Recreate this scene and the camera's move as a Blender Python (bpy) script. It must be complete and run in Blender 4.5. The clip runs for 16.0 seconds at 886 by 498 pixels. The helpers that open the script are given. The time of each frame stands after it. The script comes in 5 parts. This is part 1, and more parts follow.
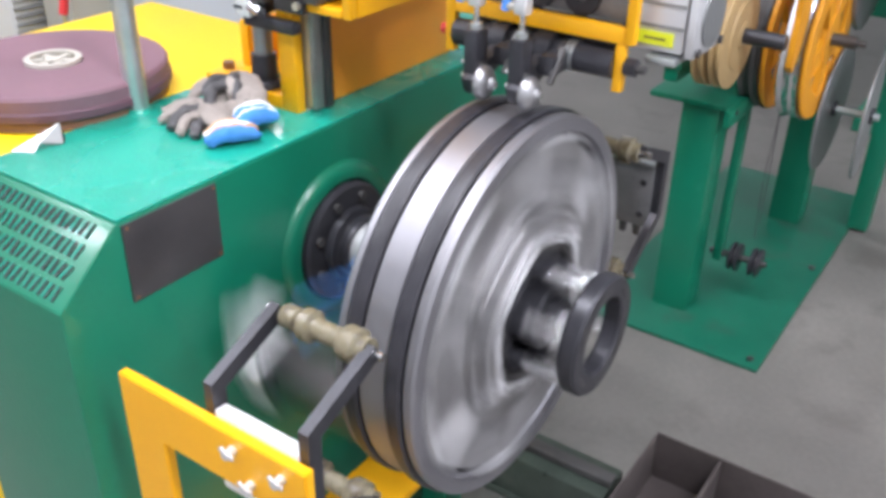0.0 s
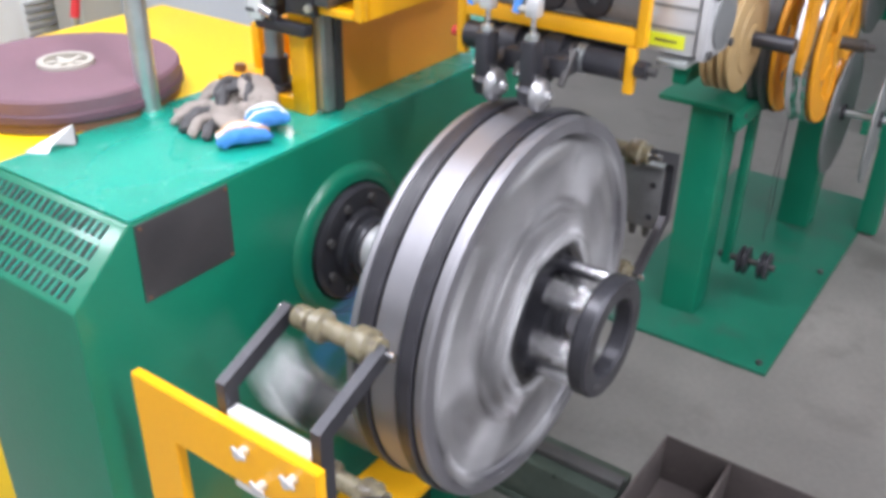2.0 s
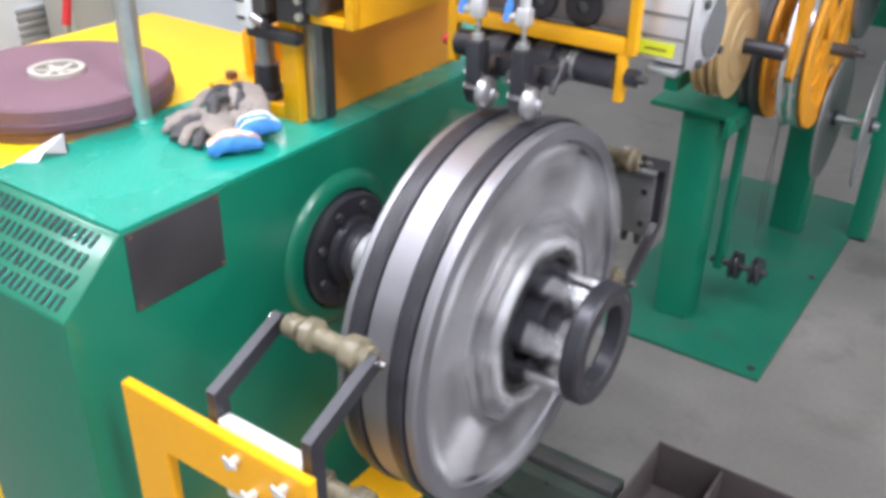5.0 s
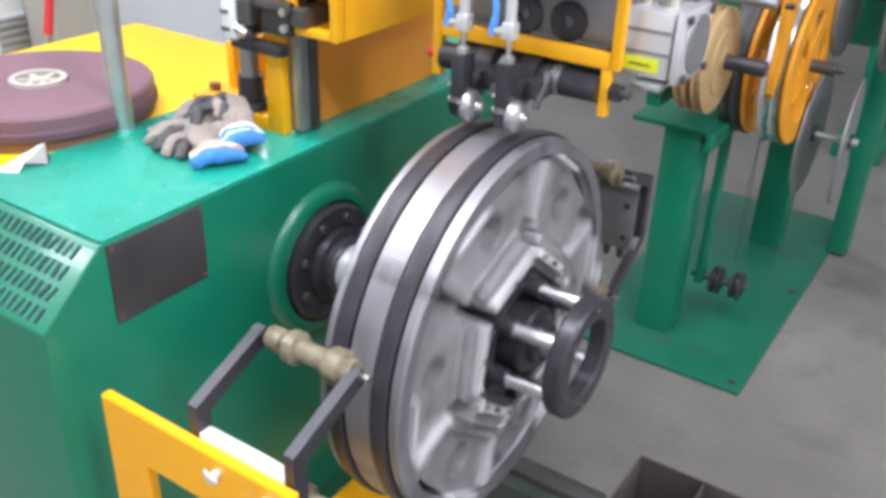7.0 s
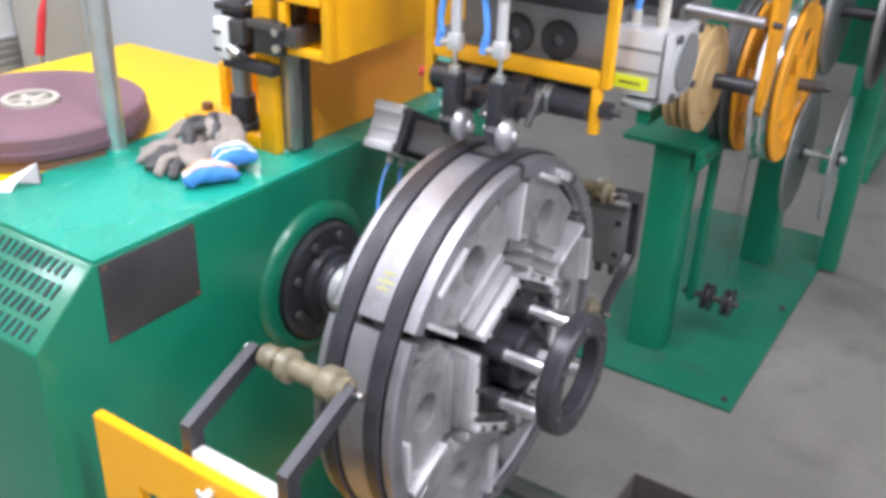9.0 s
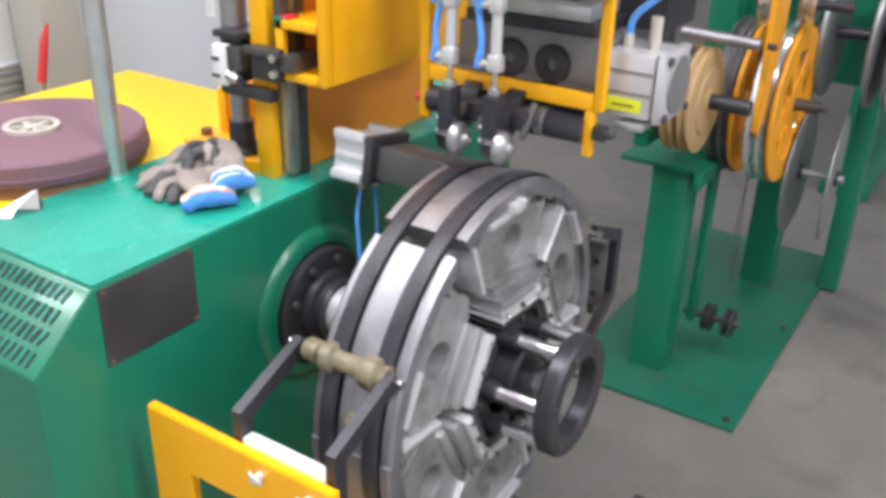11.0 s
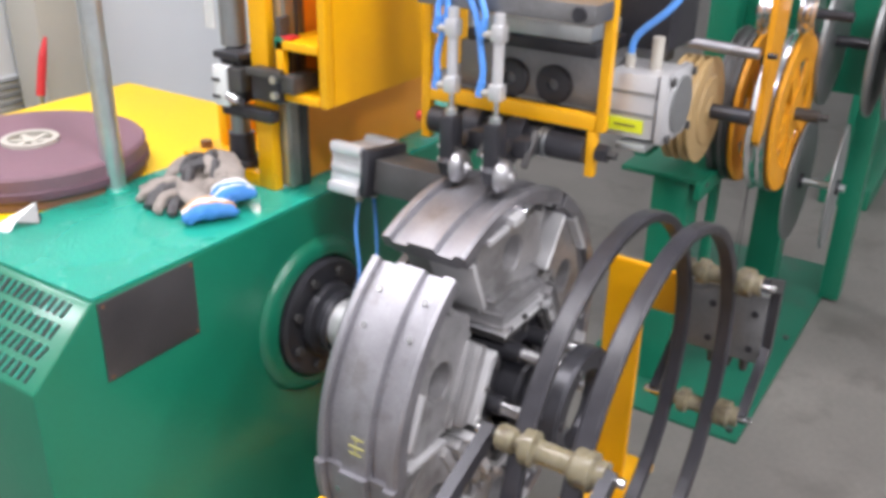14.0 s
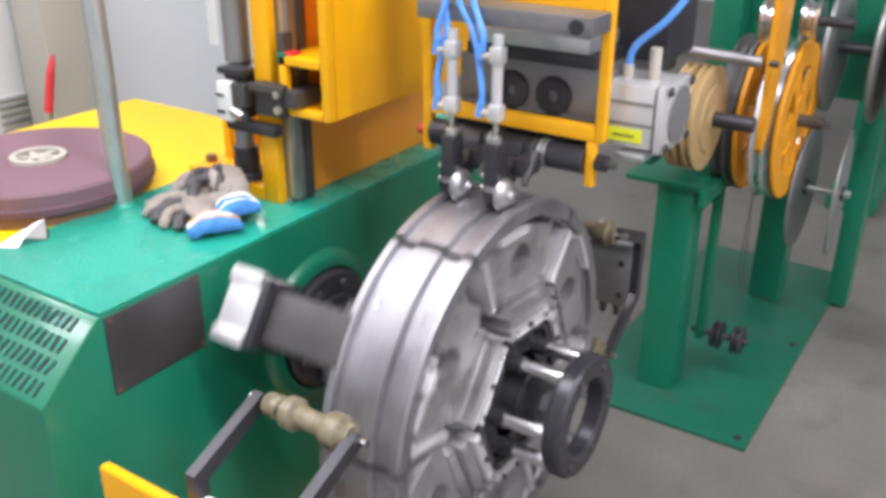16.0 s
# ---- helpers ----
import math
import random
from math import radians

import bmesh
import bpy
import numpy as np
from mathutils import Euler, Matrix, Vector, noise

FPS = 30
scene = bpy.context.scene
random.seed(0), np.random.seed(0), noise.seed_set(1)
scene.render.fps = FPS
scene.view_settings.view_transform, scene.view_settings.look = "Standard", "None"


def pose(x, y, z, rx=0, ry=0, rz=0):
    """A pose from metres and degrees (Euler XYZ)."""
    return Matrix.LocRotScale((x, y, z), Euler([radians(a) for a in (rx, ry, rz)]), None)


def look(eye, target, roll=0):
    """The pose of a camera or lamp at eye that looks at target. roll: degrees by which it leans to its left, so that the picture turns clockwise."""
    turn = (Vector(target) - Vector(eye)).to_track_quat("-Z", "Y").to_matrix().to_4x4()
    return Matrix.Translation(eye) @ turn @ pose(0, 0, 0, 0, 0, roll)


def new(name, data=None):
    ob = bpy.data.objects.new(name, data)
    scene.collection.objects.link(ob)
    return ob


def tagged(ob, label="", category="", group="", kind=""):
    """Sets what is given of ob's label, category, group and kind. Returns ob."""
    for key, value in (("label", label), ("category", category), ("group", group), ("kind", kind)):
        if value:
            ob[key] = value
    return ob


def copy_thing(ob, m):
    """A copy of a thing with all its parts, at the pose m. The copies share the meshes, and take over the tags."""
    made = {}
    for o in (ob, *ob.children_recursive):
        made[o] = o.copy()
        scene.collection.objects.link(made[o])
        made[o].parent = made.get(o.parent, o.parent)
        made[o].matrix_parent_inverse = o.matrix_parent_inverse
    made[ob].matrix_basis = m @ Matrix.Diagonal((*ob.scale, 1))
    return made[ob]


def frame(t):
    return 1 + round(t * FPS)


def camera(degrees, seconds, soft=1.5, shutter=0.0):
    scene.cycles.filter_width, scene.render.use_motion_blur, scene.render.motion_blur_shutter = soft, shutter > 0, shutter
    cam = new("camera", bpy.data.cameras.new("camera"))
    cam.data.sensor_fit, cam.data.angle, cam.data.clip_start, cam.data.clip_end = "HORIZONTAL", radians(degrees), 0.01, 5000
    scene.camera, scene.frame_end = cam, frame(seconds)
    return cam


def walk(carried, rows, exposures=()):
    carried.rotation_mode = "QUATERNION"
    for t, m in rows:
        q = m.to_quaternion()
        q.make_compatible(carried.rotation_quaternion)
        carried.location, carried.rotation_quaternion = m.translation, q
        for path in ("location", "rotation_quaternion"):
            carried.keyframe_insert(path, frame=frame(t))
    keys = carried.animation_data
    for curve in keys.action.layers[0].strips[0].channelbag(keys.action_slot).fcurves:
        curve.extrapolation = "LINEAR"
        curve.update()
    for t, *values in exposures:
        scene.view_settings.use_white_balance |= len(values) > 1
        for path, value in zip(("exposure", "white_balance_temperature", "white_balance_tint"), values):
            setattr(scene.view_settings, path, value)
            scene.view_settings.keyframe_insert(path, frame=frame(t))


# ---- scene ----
cam = camera(52.0, 16.0, soft=4.0, shutter=0.9)
PATH = [
    (0, (-1.079, -0.871, 1.597), (0.359, 0.104, 0.605), 1.2),
    (0.5, (-1.082, -0.869, 1.597), (0.356, 0.108, 0.607), 1.2),
    (1, (-1.084, -0.871, 1.598), (0.354, 0.107, 0.611), 1.3),
    (1.5, (-1.086, -0.866, 1.597), (0.343, 0.118, 0.602), 0.9),
    (2, (-1.086, -0.869, 1.596), (0.347, 0.12, 0.611), 1.1),
    (2.5, (-1.085, -0.871, 1.598), (0.353, 0.117, 0.62), 1.1),
    (3, (-1.086, -0.875, 1.599), (0.345, 0.12, 0.618), 0.9),
    (3.5, (-1.084, -0.873, 1.6), (0.353, 0.114, 0.62), 1.0),
    (6, (-1.083, -0.869, 1.599), (0.374, 0.104, 0.634), 1.4),
    (6.5, (-1.084, -0.867, 1.596), (0.387, 0.096, 0.645), 1.7),
    (7, (-1.084, -0.867, 1.599), (0.395, 0.088, 0.65), 2.1),
    (7.5, (-1.084, -0.862, 1.598), (0.403, 0.087, 0.656), 1.9),
    (8, (-1.082, -0.857, 1.597), (0.415, 0.085, 0.663), 2.2),
    (8.5, (-1.084, -0.861, 1.597), (0.417, 0.087, 0.677), 2.2),
    (9, (-1.088, -0.868, 1.599), (0.417, 0.083, 0.688), 2.1),
    (11.5, (-1.09, -0.88, 1.603), (0.432, 0.092, 0.743), 1.4),
    (12, (-1.089, -0.875, 1.601), (0.435, 0.095, 0.743), 1.3),
    (12.5, (-1.086, -0.875, 1.601), (0.435, 0.098, 0.742), 1.2),
    (13, (-1.086, -0.872, 1.602), (0.437, 0.1, 0.744), 1.3),
    (13.5, (-1.084, -0.87, 1.597), (0.442, 0.103, 0.746), 1.0),
    (14, (-1.085, -0.87, 1.598), (0.444, 0.103, 0.754), 1.2),
    (14.5, (-1.087, -0.876, 1.603), (0.438, 0.106, 0.761), 1.0),
    (15, (-1.087, -0.882, 1.604), (0.438, 0.108, 0.771), 0.6),
    (15.5, (-1.088, -0.885, 1.605), (0.438, 0.108, 0.777), 0.5),
    (16, (-1.089, -0.883, 1.604), (0.438, 0.112, 0.78), 0.3),
]
EXPOSURES = [(0, 0.11, 6450, 10), (9.0, 0.11, 6500, 10), (11.5, -0.03, 6800, 11), (16, -0.02, 6800, 11)]
walk(cam, [(t, look(eye, target, roll)) for t, eye, target, roll in PATH], EXPOSURES)

# ---------------------------------------------------------------- light
world = bpy.data.worlds.new("world")
scene.world = world
world.use_nodes = True
world.node_tree.nodes["Background"].inputs["Color"].default_value = (0.9, 0.95, 1.0, 1)
world.node_tree.nodes["Background"].inputs["Strength"].default_value = 0.05
# all out of view; those at y -4.6 and -5.0 added to brighten front faces
LAMPS = [(-3.0, -2.2), (-3.0, 3.4), (-0.9, -4.6), (-0.9, -2.2), (-0.9, 0.6), (-0.9, 3.4), (1.4, -5.0), (3.6, 3.4)]
for lx, ly in LAMPS:
    data = bpy.data.lights.new("ceiling_tube", "AREA")
    data.shape, data.size, data.size_y, data.energy, data.color = "RECTANGLE", 0.2, 1.4, 110, (0.900, 0.905, 1.0)
    lamp = new("ceiling_tube", data)
    lamp.matrix_world = pose(lx, ly, 4.565)


# ---------------------------------------------------------------- small tools
ORIGIN = {}


def thing(name, at=(0, 0, 0), label="", category="", group="", kind=""):
    ob = new(name)
    ob.empty_display_size = 0.05
    ob.location = at
    ORIGIN[ob.name] = Vector(at)
    return tagged(ob, label, category, group, kind)


def finish(bm, name, material, smooth=True, angle=35):
    bmesh.ops.recalc_face_normals(bm, faces=bm.faces[:])
    me = bpy.data.meshes.new(name)
    bm.to_mesh(me)
    bm.free()
    me.materials.append(material)
    if smooth:
        me.shade_smooth()
        me.set_sharp_from_angle(angle=radians(angle))
    return me


def part(name, bm, material, parent, label="", smooth=True):
    """One mesh under a thing or a part; its vertices are given in the world, or round the axis for the drum."""
    base = ORIGIN[parent.name]
    bmesh.ops.translate(bm, verts=bm.verts[:], vec=-base)
    ob = new(name, finish(bm, name, material, smooth))
    ob.parent = parent
    ORIGIN[ob.name] = base
    return tagged(ob, label)


def solid(name, bm, material, label="", category="", group="", kind="", smooth=True):
    """One top-level mesh, vertices in the world."""
    c = sum((v.co for v in bm.verts), Vector()) / len(bm.verts)
    c.z = min(v.co.z for v in bm.verts)
    bmesh.ops.translate(bm, verts=bm.verts[:], vec=-c)
    ob = new(name, finish(bm, name, material, smooth))
    ob.location = c
    ORIGIN[ob.name] = c
    return tagged(ob, label, category, group, kind)


def box(bm, x0, x1, y0, y1, z0, z1, bevel=0.0, m=None, seg=2):
    r = bmesh.ops.create_cube(bm, size=1.0)
    vs = r["verts"]
    for v in vs:
        v.co = Vector((x0 + (v.co.x + 0.5) * (x1 - x0), y0 + (v.co.y + 0.5) * (y1 - y0), z0 + (v.co.z + 0.5) * (z1 - z0)))
    if m is not None:
        for v in vs:
            v.co = m @ v.co
    if bevel:
        es = list({e for v in vs for e in v.link_edges})
        bmesh.ops.bevel(bm, geom=es, offset=bevel, segments=seg, affect="EDGES", profile=0.6)
    return bm


def aim(a, b):
    a, b = Vector(a), Vector(b)
    return Matrix.Translation((a + b) / 2) @ (b - a).to_track_quat("Z", "Y").to_matrix().to_4x4(), (b - a).length


def rod(bm, a, b, r, r2=None, n=24):
    m, d = aim(a, b)
    bmesh.ops.create_cone(bm, cap_ends=True, segments=n, radius1=r, radius2=r if r2 is None else r2, depth=d, matrix=m)
    return bm


def lathe(bm, profile, m=None, n=48, start=0.0, sweep=360.0):
    """profile: (radius, along y); turned round the y axis; closed loop."""
    m = Matrix.Identity(4) if m is None else m
    full = abs(sweep - 360) < 1e-6
    rings = []
    for i in range(n if full else n + 1):
        a = radians(start + sweep * i / n)
        rings.append([bm.verts.new(m @ Vector((r * math.cos(a), y, r * math.sin(a)))) for r, y in profile])
    k = len(profile)
    for i in range(len(rings) if full else len(rings) - 1):
        p, q = rings[i], rings[(i + 1) % len(rings)]
        for j in range(k):
            bm.faces.new((p[j], p[(j + 1) % k], q[(j + 1) % k], q[j]))
    if not full:
        bm.faces.new(rings[0])
        bm.faces.new(rings[-1])
    return bm


def slab(bm, outline, depth, m):
    """outline (u, v) in the xz plane of m, pushed along y by depth."""
    a = [bm.verts.new(m @ Vector((u, 0, v))) for u, v in outline]
    b = [bm.verts.new(m @ Vector((u, depth, v))) for u, v in outline]
    bm.faces.new(a)
    bm.faces.new(b[::-1])
    n = len(a)
    for i in range(n):
        bm.faces.new((a[i], b[i], b[(i + 1) % n], a[(i + 1) % n]))
    return bm


def holed(bm, outline, centre, r, depth, m, n=28, squash=1.0):
    """A plate with one round hole, in the xz plane of m, pushed along y."""
    cu, cv = centre

    def edge(a):
        du, dv = math.cos(a), math.sin(a)
        best = None
        for i in range(len(outline)):
            (x1, y1), (x2, y2) = outline[i], outline[(i + 1) % len(outline)]
            ex, ey = x2 - x1, y2 - y1
            det = du * -ey + dv * ex
            if abs(det) < 1e-9:
                continue
            s = ((x1 - cu) * -ey + (y1 - cv) * ex) / det
            w = (du * (y1 - cv) - dv * (x1 - cu)) / det
            if s > 0 and -1e-6 <= w <= 1 + 1e-6 and (best is None or s < best):
                best = s
        return cu + du * best, cv + dv * best
    angles = sorted({round(2 * math.pi * i / n, 6) for i in range(n)} | {round(math.atan2(v - cv, u - cu) % (2 * math.pi), 6) for u, v in outline})
    loops = []
    for d in (0, depth):
        loops.append([bm.verts.new(m @ Vector((p[0], d, p[1]))) for p in map(edge, angles)])
        loops.append([bm.verts.new(m @ Vector((cu + r * math.cos(a), d, cv + r * squash * math.sin(a)))) for a in angles])
    o0, i0, o1, i1 = loops
    k = len(angles)
    for i in range(k):
        j = (i + 1) % k
        bm.faces.new((o0[i], o0[j], i0[j], i0[i]))
        bm.faces.new((o1[j], o1[i], i1[i], i1[j]))
        bm.faces.new((o0[j], o0[i], o1[i], o1[j]))
        bm.faces.new((i0[i], i0[j], i1[j], i1[i]))
    return bm


def tube(name, points, r, material, parent=None, label="", category=""):
    """A bent hose or wire along a smooth line, as a mesh."""
    pts = [Vector(p) for p in points]
    line = []
    for i in range(len(pts) - 1):
        p0, p1, p2, p3 = pts[max(i - 1, 0)], pts[i], pts[i + 1], pts[min(i + 2, len(pts) - 1)]
        for k in range(8):
            t = k / 8
            line.append(0.5 * ((2 * p1) + (p2 - p0) * t + (2 * p0 - 5 * p1 + 4 * p2 - p3) * t * t + (3 * p1 - p0 - 3 * p2 + p3) * t ** 3))
    line.append(pts[-1])
    bm = bmesh.new()
    rings = []
    for i, p in enumerate(line):
        d = (line[min(i + 1, len(line) - 1)] - line[max(i - 1, 0)]).normalized()
        q = d.to_track_quat("Z", "Y").to_matrix()
        rings.append([bm.verts.new(p + q @ Vector((r * math.cos(a), r * math.sin(a), 0))) for a in (math.pi * j / 5 for j in range(10))])
    for p, q in zip(rings, rings[1:]):
        for j in range(10):
            bm.faces.new((p[j], p[(j + 1) % 10], q[(j + 1) % 10], q[j]))
    bm.faces.new(rings[0])
    bm.faces.new(rings[-1])
    if parent is not None:
        return part(name, bm, material, parent, label)
    return solid(name, bm, material, label, category)


# ---------------------------------------------------------------- materials
def surface(name, colour, rough=0.5, metal=0.0, vary=0.12, scale=6.0, grain=120.0, bump=0.02, spots=None, spot_colour=None, coat=0.0, rough_vary=0.12):
    """Painted, cast or worn surface: colour that drifts at a coarse and a fine scale, uneven gloss, fine relief, and stains."""
    mat = bpy.data.materials.new(name)
    mat.use_nodes = True
    nt = mat.node_tree
    bsdf = nt.nodes["Principled BSDF"]
    co = nt.nodes.new("ShaderNodeTexCoord")
    big = nt.nodes.new("ShaderNodeTexNoise")
    big.inputs["Scale"].default_value = scale
    big.inputs["Detail"].default_value = 6
    fine = nt.nodes.new("ShaderNodeTexNoise")
    fine.inputs["Scale"].default_value = grain
    fine.inputs["Detail"].default_value = 3
    for t in (big, fine):
        nt.links.new(co.outputs["Object"], t.inputs["Vector"])
    add = nt.nodes.new("ShaderNodeMath")
    add.operation = "MULTIPLY_ADD"
    nt.links.new(fine.outputs["Fac"], add.inputs[0])
    add.inputs[1].default_value = 0.35
    nt.links.new(big.outputs["Fac"], add.inputs[2])
    ramp = nt.nodes.new("ShaderNodeValToRGB")
    ramp.color_ramp.elements[0].position, ramp.color_ramp.elements[1].position = 0.4, 0.95
    lo = [c * (1 - vary) for c in colour]
    hi = [min(1, c * (1 + vary)) for c in colour]
    ramp.color_ramp.elements[0].color, ramp.color_ramp.elements[1].color = (*lo, 1), (*hi, 1)
    nt.links.new(add.outputs[0], ramp.inputs["Fac"])
    out = ramp.outputs["Color"]
    if spots:
        st = nt.nodes.new("ShaderNodeTexNoise")
        st.inputs["Scale"].default_value = spots[0]
        st.inputs["Detail"].default_value = 8
        st.inputs["Roughness"].default_value = 0.65
        nt.links.new(co.outputs["Object"], st.inputs["Vector"])
        sr = nt.nodes.new("ShaderNodeValToRGB")
        sr.color_ramp.elements[0].position, sr.color_ramp.elements[1].position = spots[1], spots[1] + 0.12
        nt.links.new(st.outputs["Fac"], sr.inputs["Fac"])
        mul = nt.nodes.new("ShaderNodeMath")
        mul.operation = "MULTIPLY"
        mul.inputs[1].default_value = spots[2]
        nt.links.new(sr.outputs["Color"], mul.inputs[0])
        mix = nt.nodes.new("ShaderNodeMix")
        mix.data_type = "RGBA"
        nt.links.new(mul.outputs[0], mix.inputs["Factor"])
        nt.links.new(out, mix.inputs["A"])
        mix.inputs["B"].default_value = (*spot_colour, 1)
        out = mix.outputs["Result"]
    nt.links.new(out, bsdf.inputs["Base Color"])
    rr = nt.nodes.new("ShaderNodeMapRange")
    rr.inputs["To Min"].default_value = max(0.03, rough - rough_vary)
    rr.inputs["To Max"].default_value = min(1, rough + rough_vary)
    nt.links.new(big.outputs["Fac"], rr.inputs["Value"])
    nt.links.new(rr.outputs["Result"], bsdf.inputs["Roughness"])
    bsdf.inputs["Metallic"].default_value = metal
    bsdf.inputs["Coat Weight"].default_value = coat
    bsdf.inputs["Coat Roughness"].default_value = 0.15
    if bump:
        bp = nt.nodes.new("ShaderNodeBump")
        bp.inputs["Strength"].default_value = bump * 8
        bp.inputs["Distance"].default_value = 0.0015
        nt.links.new(fine.outputs["Fac"], bp.inputs["Height"])
        nt.links.new(bp.outputs["Normal"], bsdf.inputs["Normal"])
    return mat


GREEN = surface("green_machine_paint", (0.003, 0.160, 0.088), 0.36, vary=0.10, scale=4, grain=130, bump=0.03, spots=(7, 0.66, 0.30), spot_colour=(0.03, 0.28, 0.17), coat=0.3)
GREEN_FLOOR = surface("scuffed_green_floor_paint", (0.005, 0.112, 0.066), 0.42, vary=0.16, scale=5, grain=90, bump=0.04, spots=(4.5, 0.55, 0.55), spot_colour=(0.045, 0.075, 0.058))
# base lightened towards cyan for lamp glare; pale spots paint its speckled reflections
GREEN_GLARE = surface("glare_lightened_green_paint", (0.008, 0.305, 0.222), 0.27, vary=0.14, scale=9, grain=190, bump=0.16, spots=(42, 0.60, 0.55), spot_colour=(0.16, 0.46, 0.36), coat=0.3)
YELLOW = surface("yellow_machine_paint", (0.95, 0.455, 0.006), 0.38, vary=0.07, scale=5, grain=140, bump=0.012, spots=(9, 0.72, 0.4), spot_colour=(0.35, 0.20, 0.03))
LEMON = surface("lemon_yellow_cover_paint", (0.90, 0.60, 0.005), 0.5, vary=0.05, scale=3, grain=140, bump=0.012)
STEEL = surface("machined_steel", (0.335, 0.33, 0.352), 0.46, 0.85, vary=0.26, scale=14, grain=260, bump=0.03, spots=(15, 0.56, 0.55), spot_colour=(0.22, 0.205, 0.19), rough_vary=0.14)
CAST = surface("cast_aluminium", (0.40, 0.395, 0.40), 0.38, 0.65, vary=0.22, scale=20, grain=300, bump=0.06, spots=(18, 0.52, 0.6), spot_colour=(0.20, 0.19, 0.18))
ALU = surface("bright_aluminium", (0.68, 0.68, 0.69), 0.36, 0.5, vary=0.06, scale=20, grain=240, bump=0.012)
CHROME = surface("polished_shaft_steel", (0.72, 0.72, 0.73), 0.22, 1.0, vary=0.04, scale=30, grain=200, bump=0.0, rough_vary=0.05)
BLACK = surface("blackened_steel", (0.040, 0.040, 0.047), 0.36, 0.3, vary=0.3, scale=16, grain=200, bump=0.02, spots=(20, 0.66, 0.4), spot_colour=(0.09, 0.085, 0.085))
DARK = surface("dark_grey_steel", (0.092, 0.089, 0.089), 0.45, 0.5, vary=0.25, scale=12, grain=160, bump=0.03, spots=(14, 0.62, 0.4), spot_colour=(0.15, 0.135, 0.12))
RUBBER = surface("black_rubber_ring", (0.030, 0.029, 0.035), 0.38, 0.0, vary=0.25, scale=30, grain=300, bump=0.03)
NYLON = surface("yellowed_nylon", (0.20, 0.175, 0.115), 0.26, 0.0, vary=0.12, scale=24, grain=200, bump=0.02, spots=(30, 0.50, 0.75), spot_colour=(0.075, 0.058, 0.042))
NYLON.node_tree.nodes["Principled BSDF"].inputs["Subsurface Weight"].default_value = 0.25
NYLON.node_tree.nodes["Principled BSDF"].inputs["Subsurface Radius"].default_value = (0.01, 0.008, 0.004)
WHITE = surface("white_plastic", (0.80, 0.80, 0.79), 0.42, vary=0.04, scale=20, grain=200, bump=0.01)
PLATE = surface("dull_name_plate", (0.068, 0.064, 0.066), 0.42, 0.3, vary=0.30, scale=7, grain=300, bump=0.02, spots=(9, 0.55, 0.6), spot_colour=(0.125, 0.115, 0.115))
PANEL = surface("orange_panel_paint", (0.90, 0.335, 0.028), 0.34, vary=0.08, scale=4, grain=140, bump=0.012, spots=(9, 0.70, 0.5), spot_colour=(0.36, 0.15, 0.03))
RAIL = surface("worn_guide_rail_steel", (0.30, 0.31, 0.29), 0.4, 0.6, vary=0.25, scale=14, grain=160, bump=0.02, spots=(16, 0.58, 0.6), spot_colour=(0.10, 0.13, 0.11))
UNIT = surface("grey_machined_block", (0.20, 0.20, 0.205), 0.42, 0.5, vary=0.25, scale=12, grain=160, bump=0.03, spots=(14, 0.60, 0.5), spot_colour=(0.09, 0.088, 0.088))
ROLLER = surface("polished_roller_steel", (0.42, 0.42, 0.43), 0.36, 0.9, vary=0.10, scale=40, grain=200, bump=0.01, rough_vary=0.06)
BEAM = surface("oily_dark_green_paint", (0.050, 0.066, 0.054), 0.30, 0.2, vary=0.35, scale=10, grain=120, bump=0.03, spots=(10, 0.60, 0.5), spot_colour=(0.12, 0.13, 0.11))
TRAY = surface("brownish_sheet_steel", (0.120, 0.102, 0.098), 0.48, 0.4, vary=0.25, scale=7, grain=120, bump=0.03, spots=(8, 0.58, 0.5), spot_colour=(0.20, 0.175, 0.16))
PURPLE = surface("mauve_fabric_tape", (0.185, 0.100, 0.125), 0.62, vary=0.14, scale=9, grain=180, bump=0.03)
PURPLE_DARK = surface("dark_mauve_tape", (0.120, 0.058, 0.08), 0.6, vary=0.14, scale=9, grain=180, bump=0.03)
BROWN = surface("brown_reel_board", (0.20, 0.095, 0.05), 0.55, vary=0.16, scale=10, grain=160, bump=0.03)
IVORY = surface("ivory_reel_hub", (0.48, 0.455, 0.40), 0.5, vary=0.08, scale=20, grain=160, bump=0.02)
GALV = surface("galvanised_pipe", (0.52, 0.55, 0.55), 0.34, 0.8, vary=0.12, scale=24, grain=120, bump=0.015)
TAN = surface("tan_phenolic_pulley", (0.42, 0.29, 0.135), 0.5, vary=0.10, scale=14, grain=140, bump=0.02)
ORANGE = surface("orange_wheel_paint", (0.78, 0.335, 0.018), 0.42, vary=0.08, scale=10, grain=140, bump=0.015)
GREYDISC = surface("grey_disc_steel", (0.30, 0.31, 0.31), 0.42, 0.6, vary=0.12, scale=10, grain=160, bump=0.02)
CABINET = surface("light_grey_cabinet_paint", (0.66, 0.70, 0.74), 0.45, vary=0.03, scale=3, grain=220, bump=0.01)
BEIGE = surface("beige_grey_pillar_paint", (0.47, 0.47, 0.43), 0.55, vary=0.05, scale=4, grain=160, bump=0.01)
RED = surface("red_grip_plastic", (0.62, 0.035, 0.045), 0.4, vary=0.08, scale=20, grain=160, bump=0.01)
BLUE = surface("blue_air_hose", (0.10, 0.32, 0.80), 0.32, vary=0.08, scale=30, grain=160, bump=0.0)
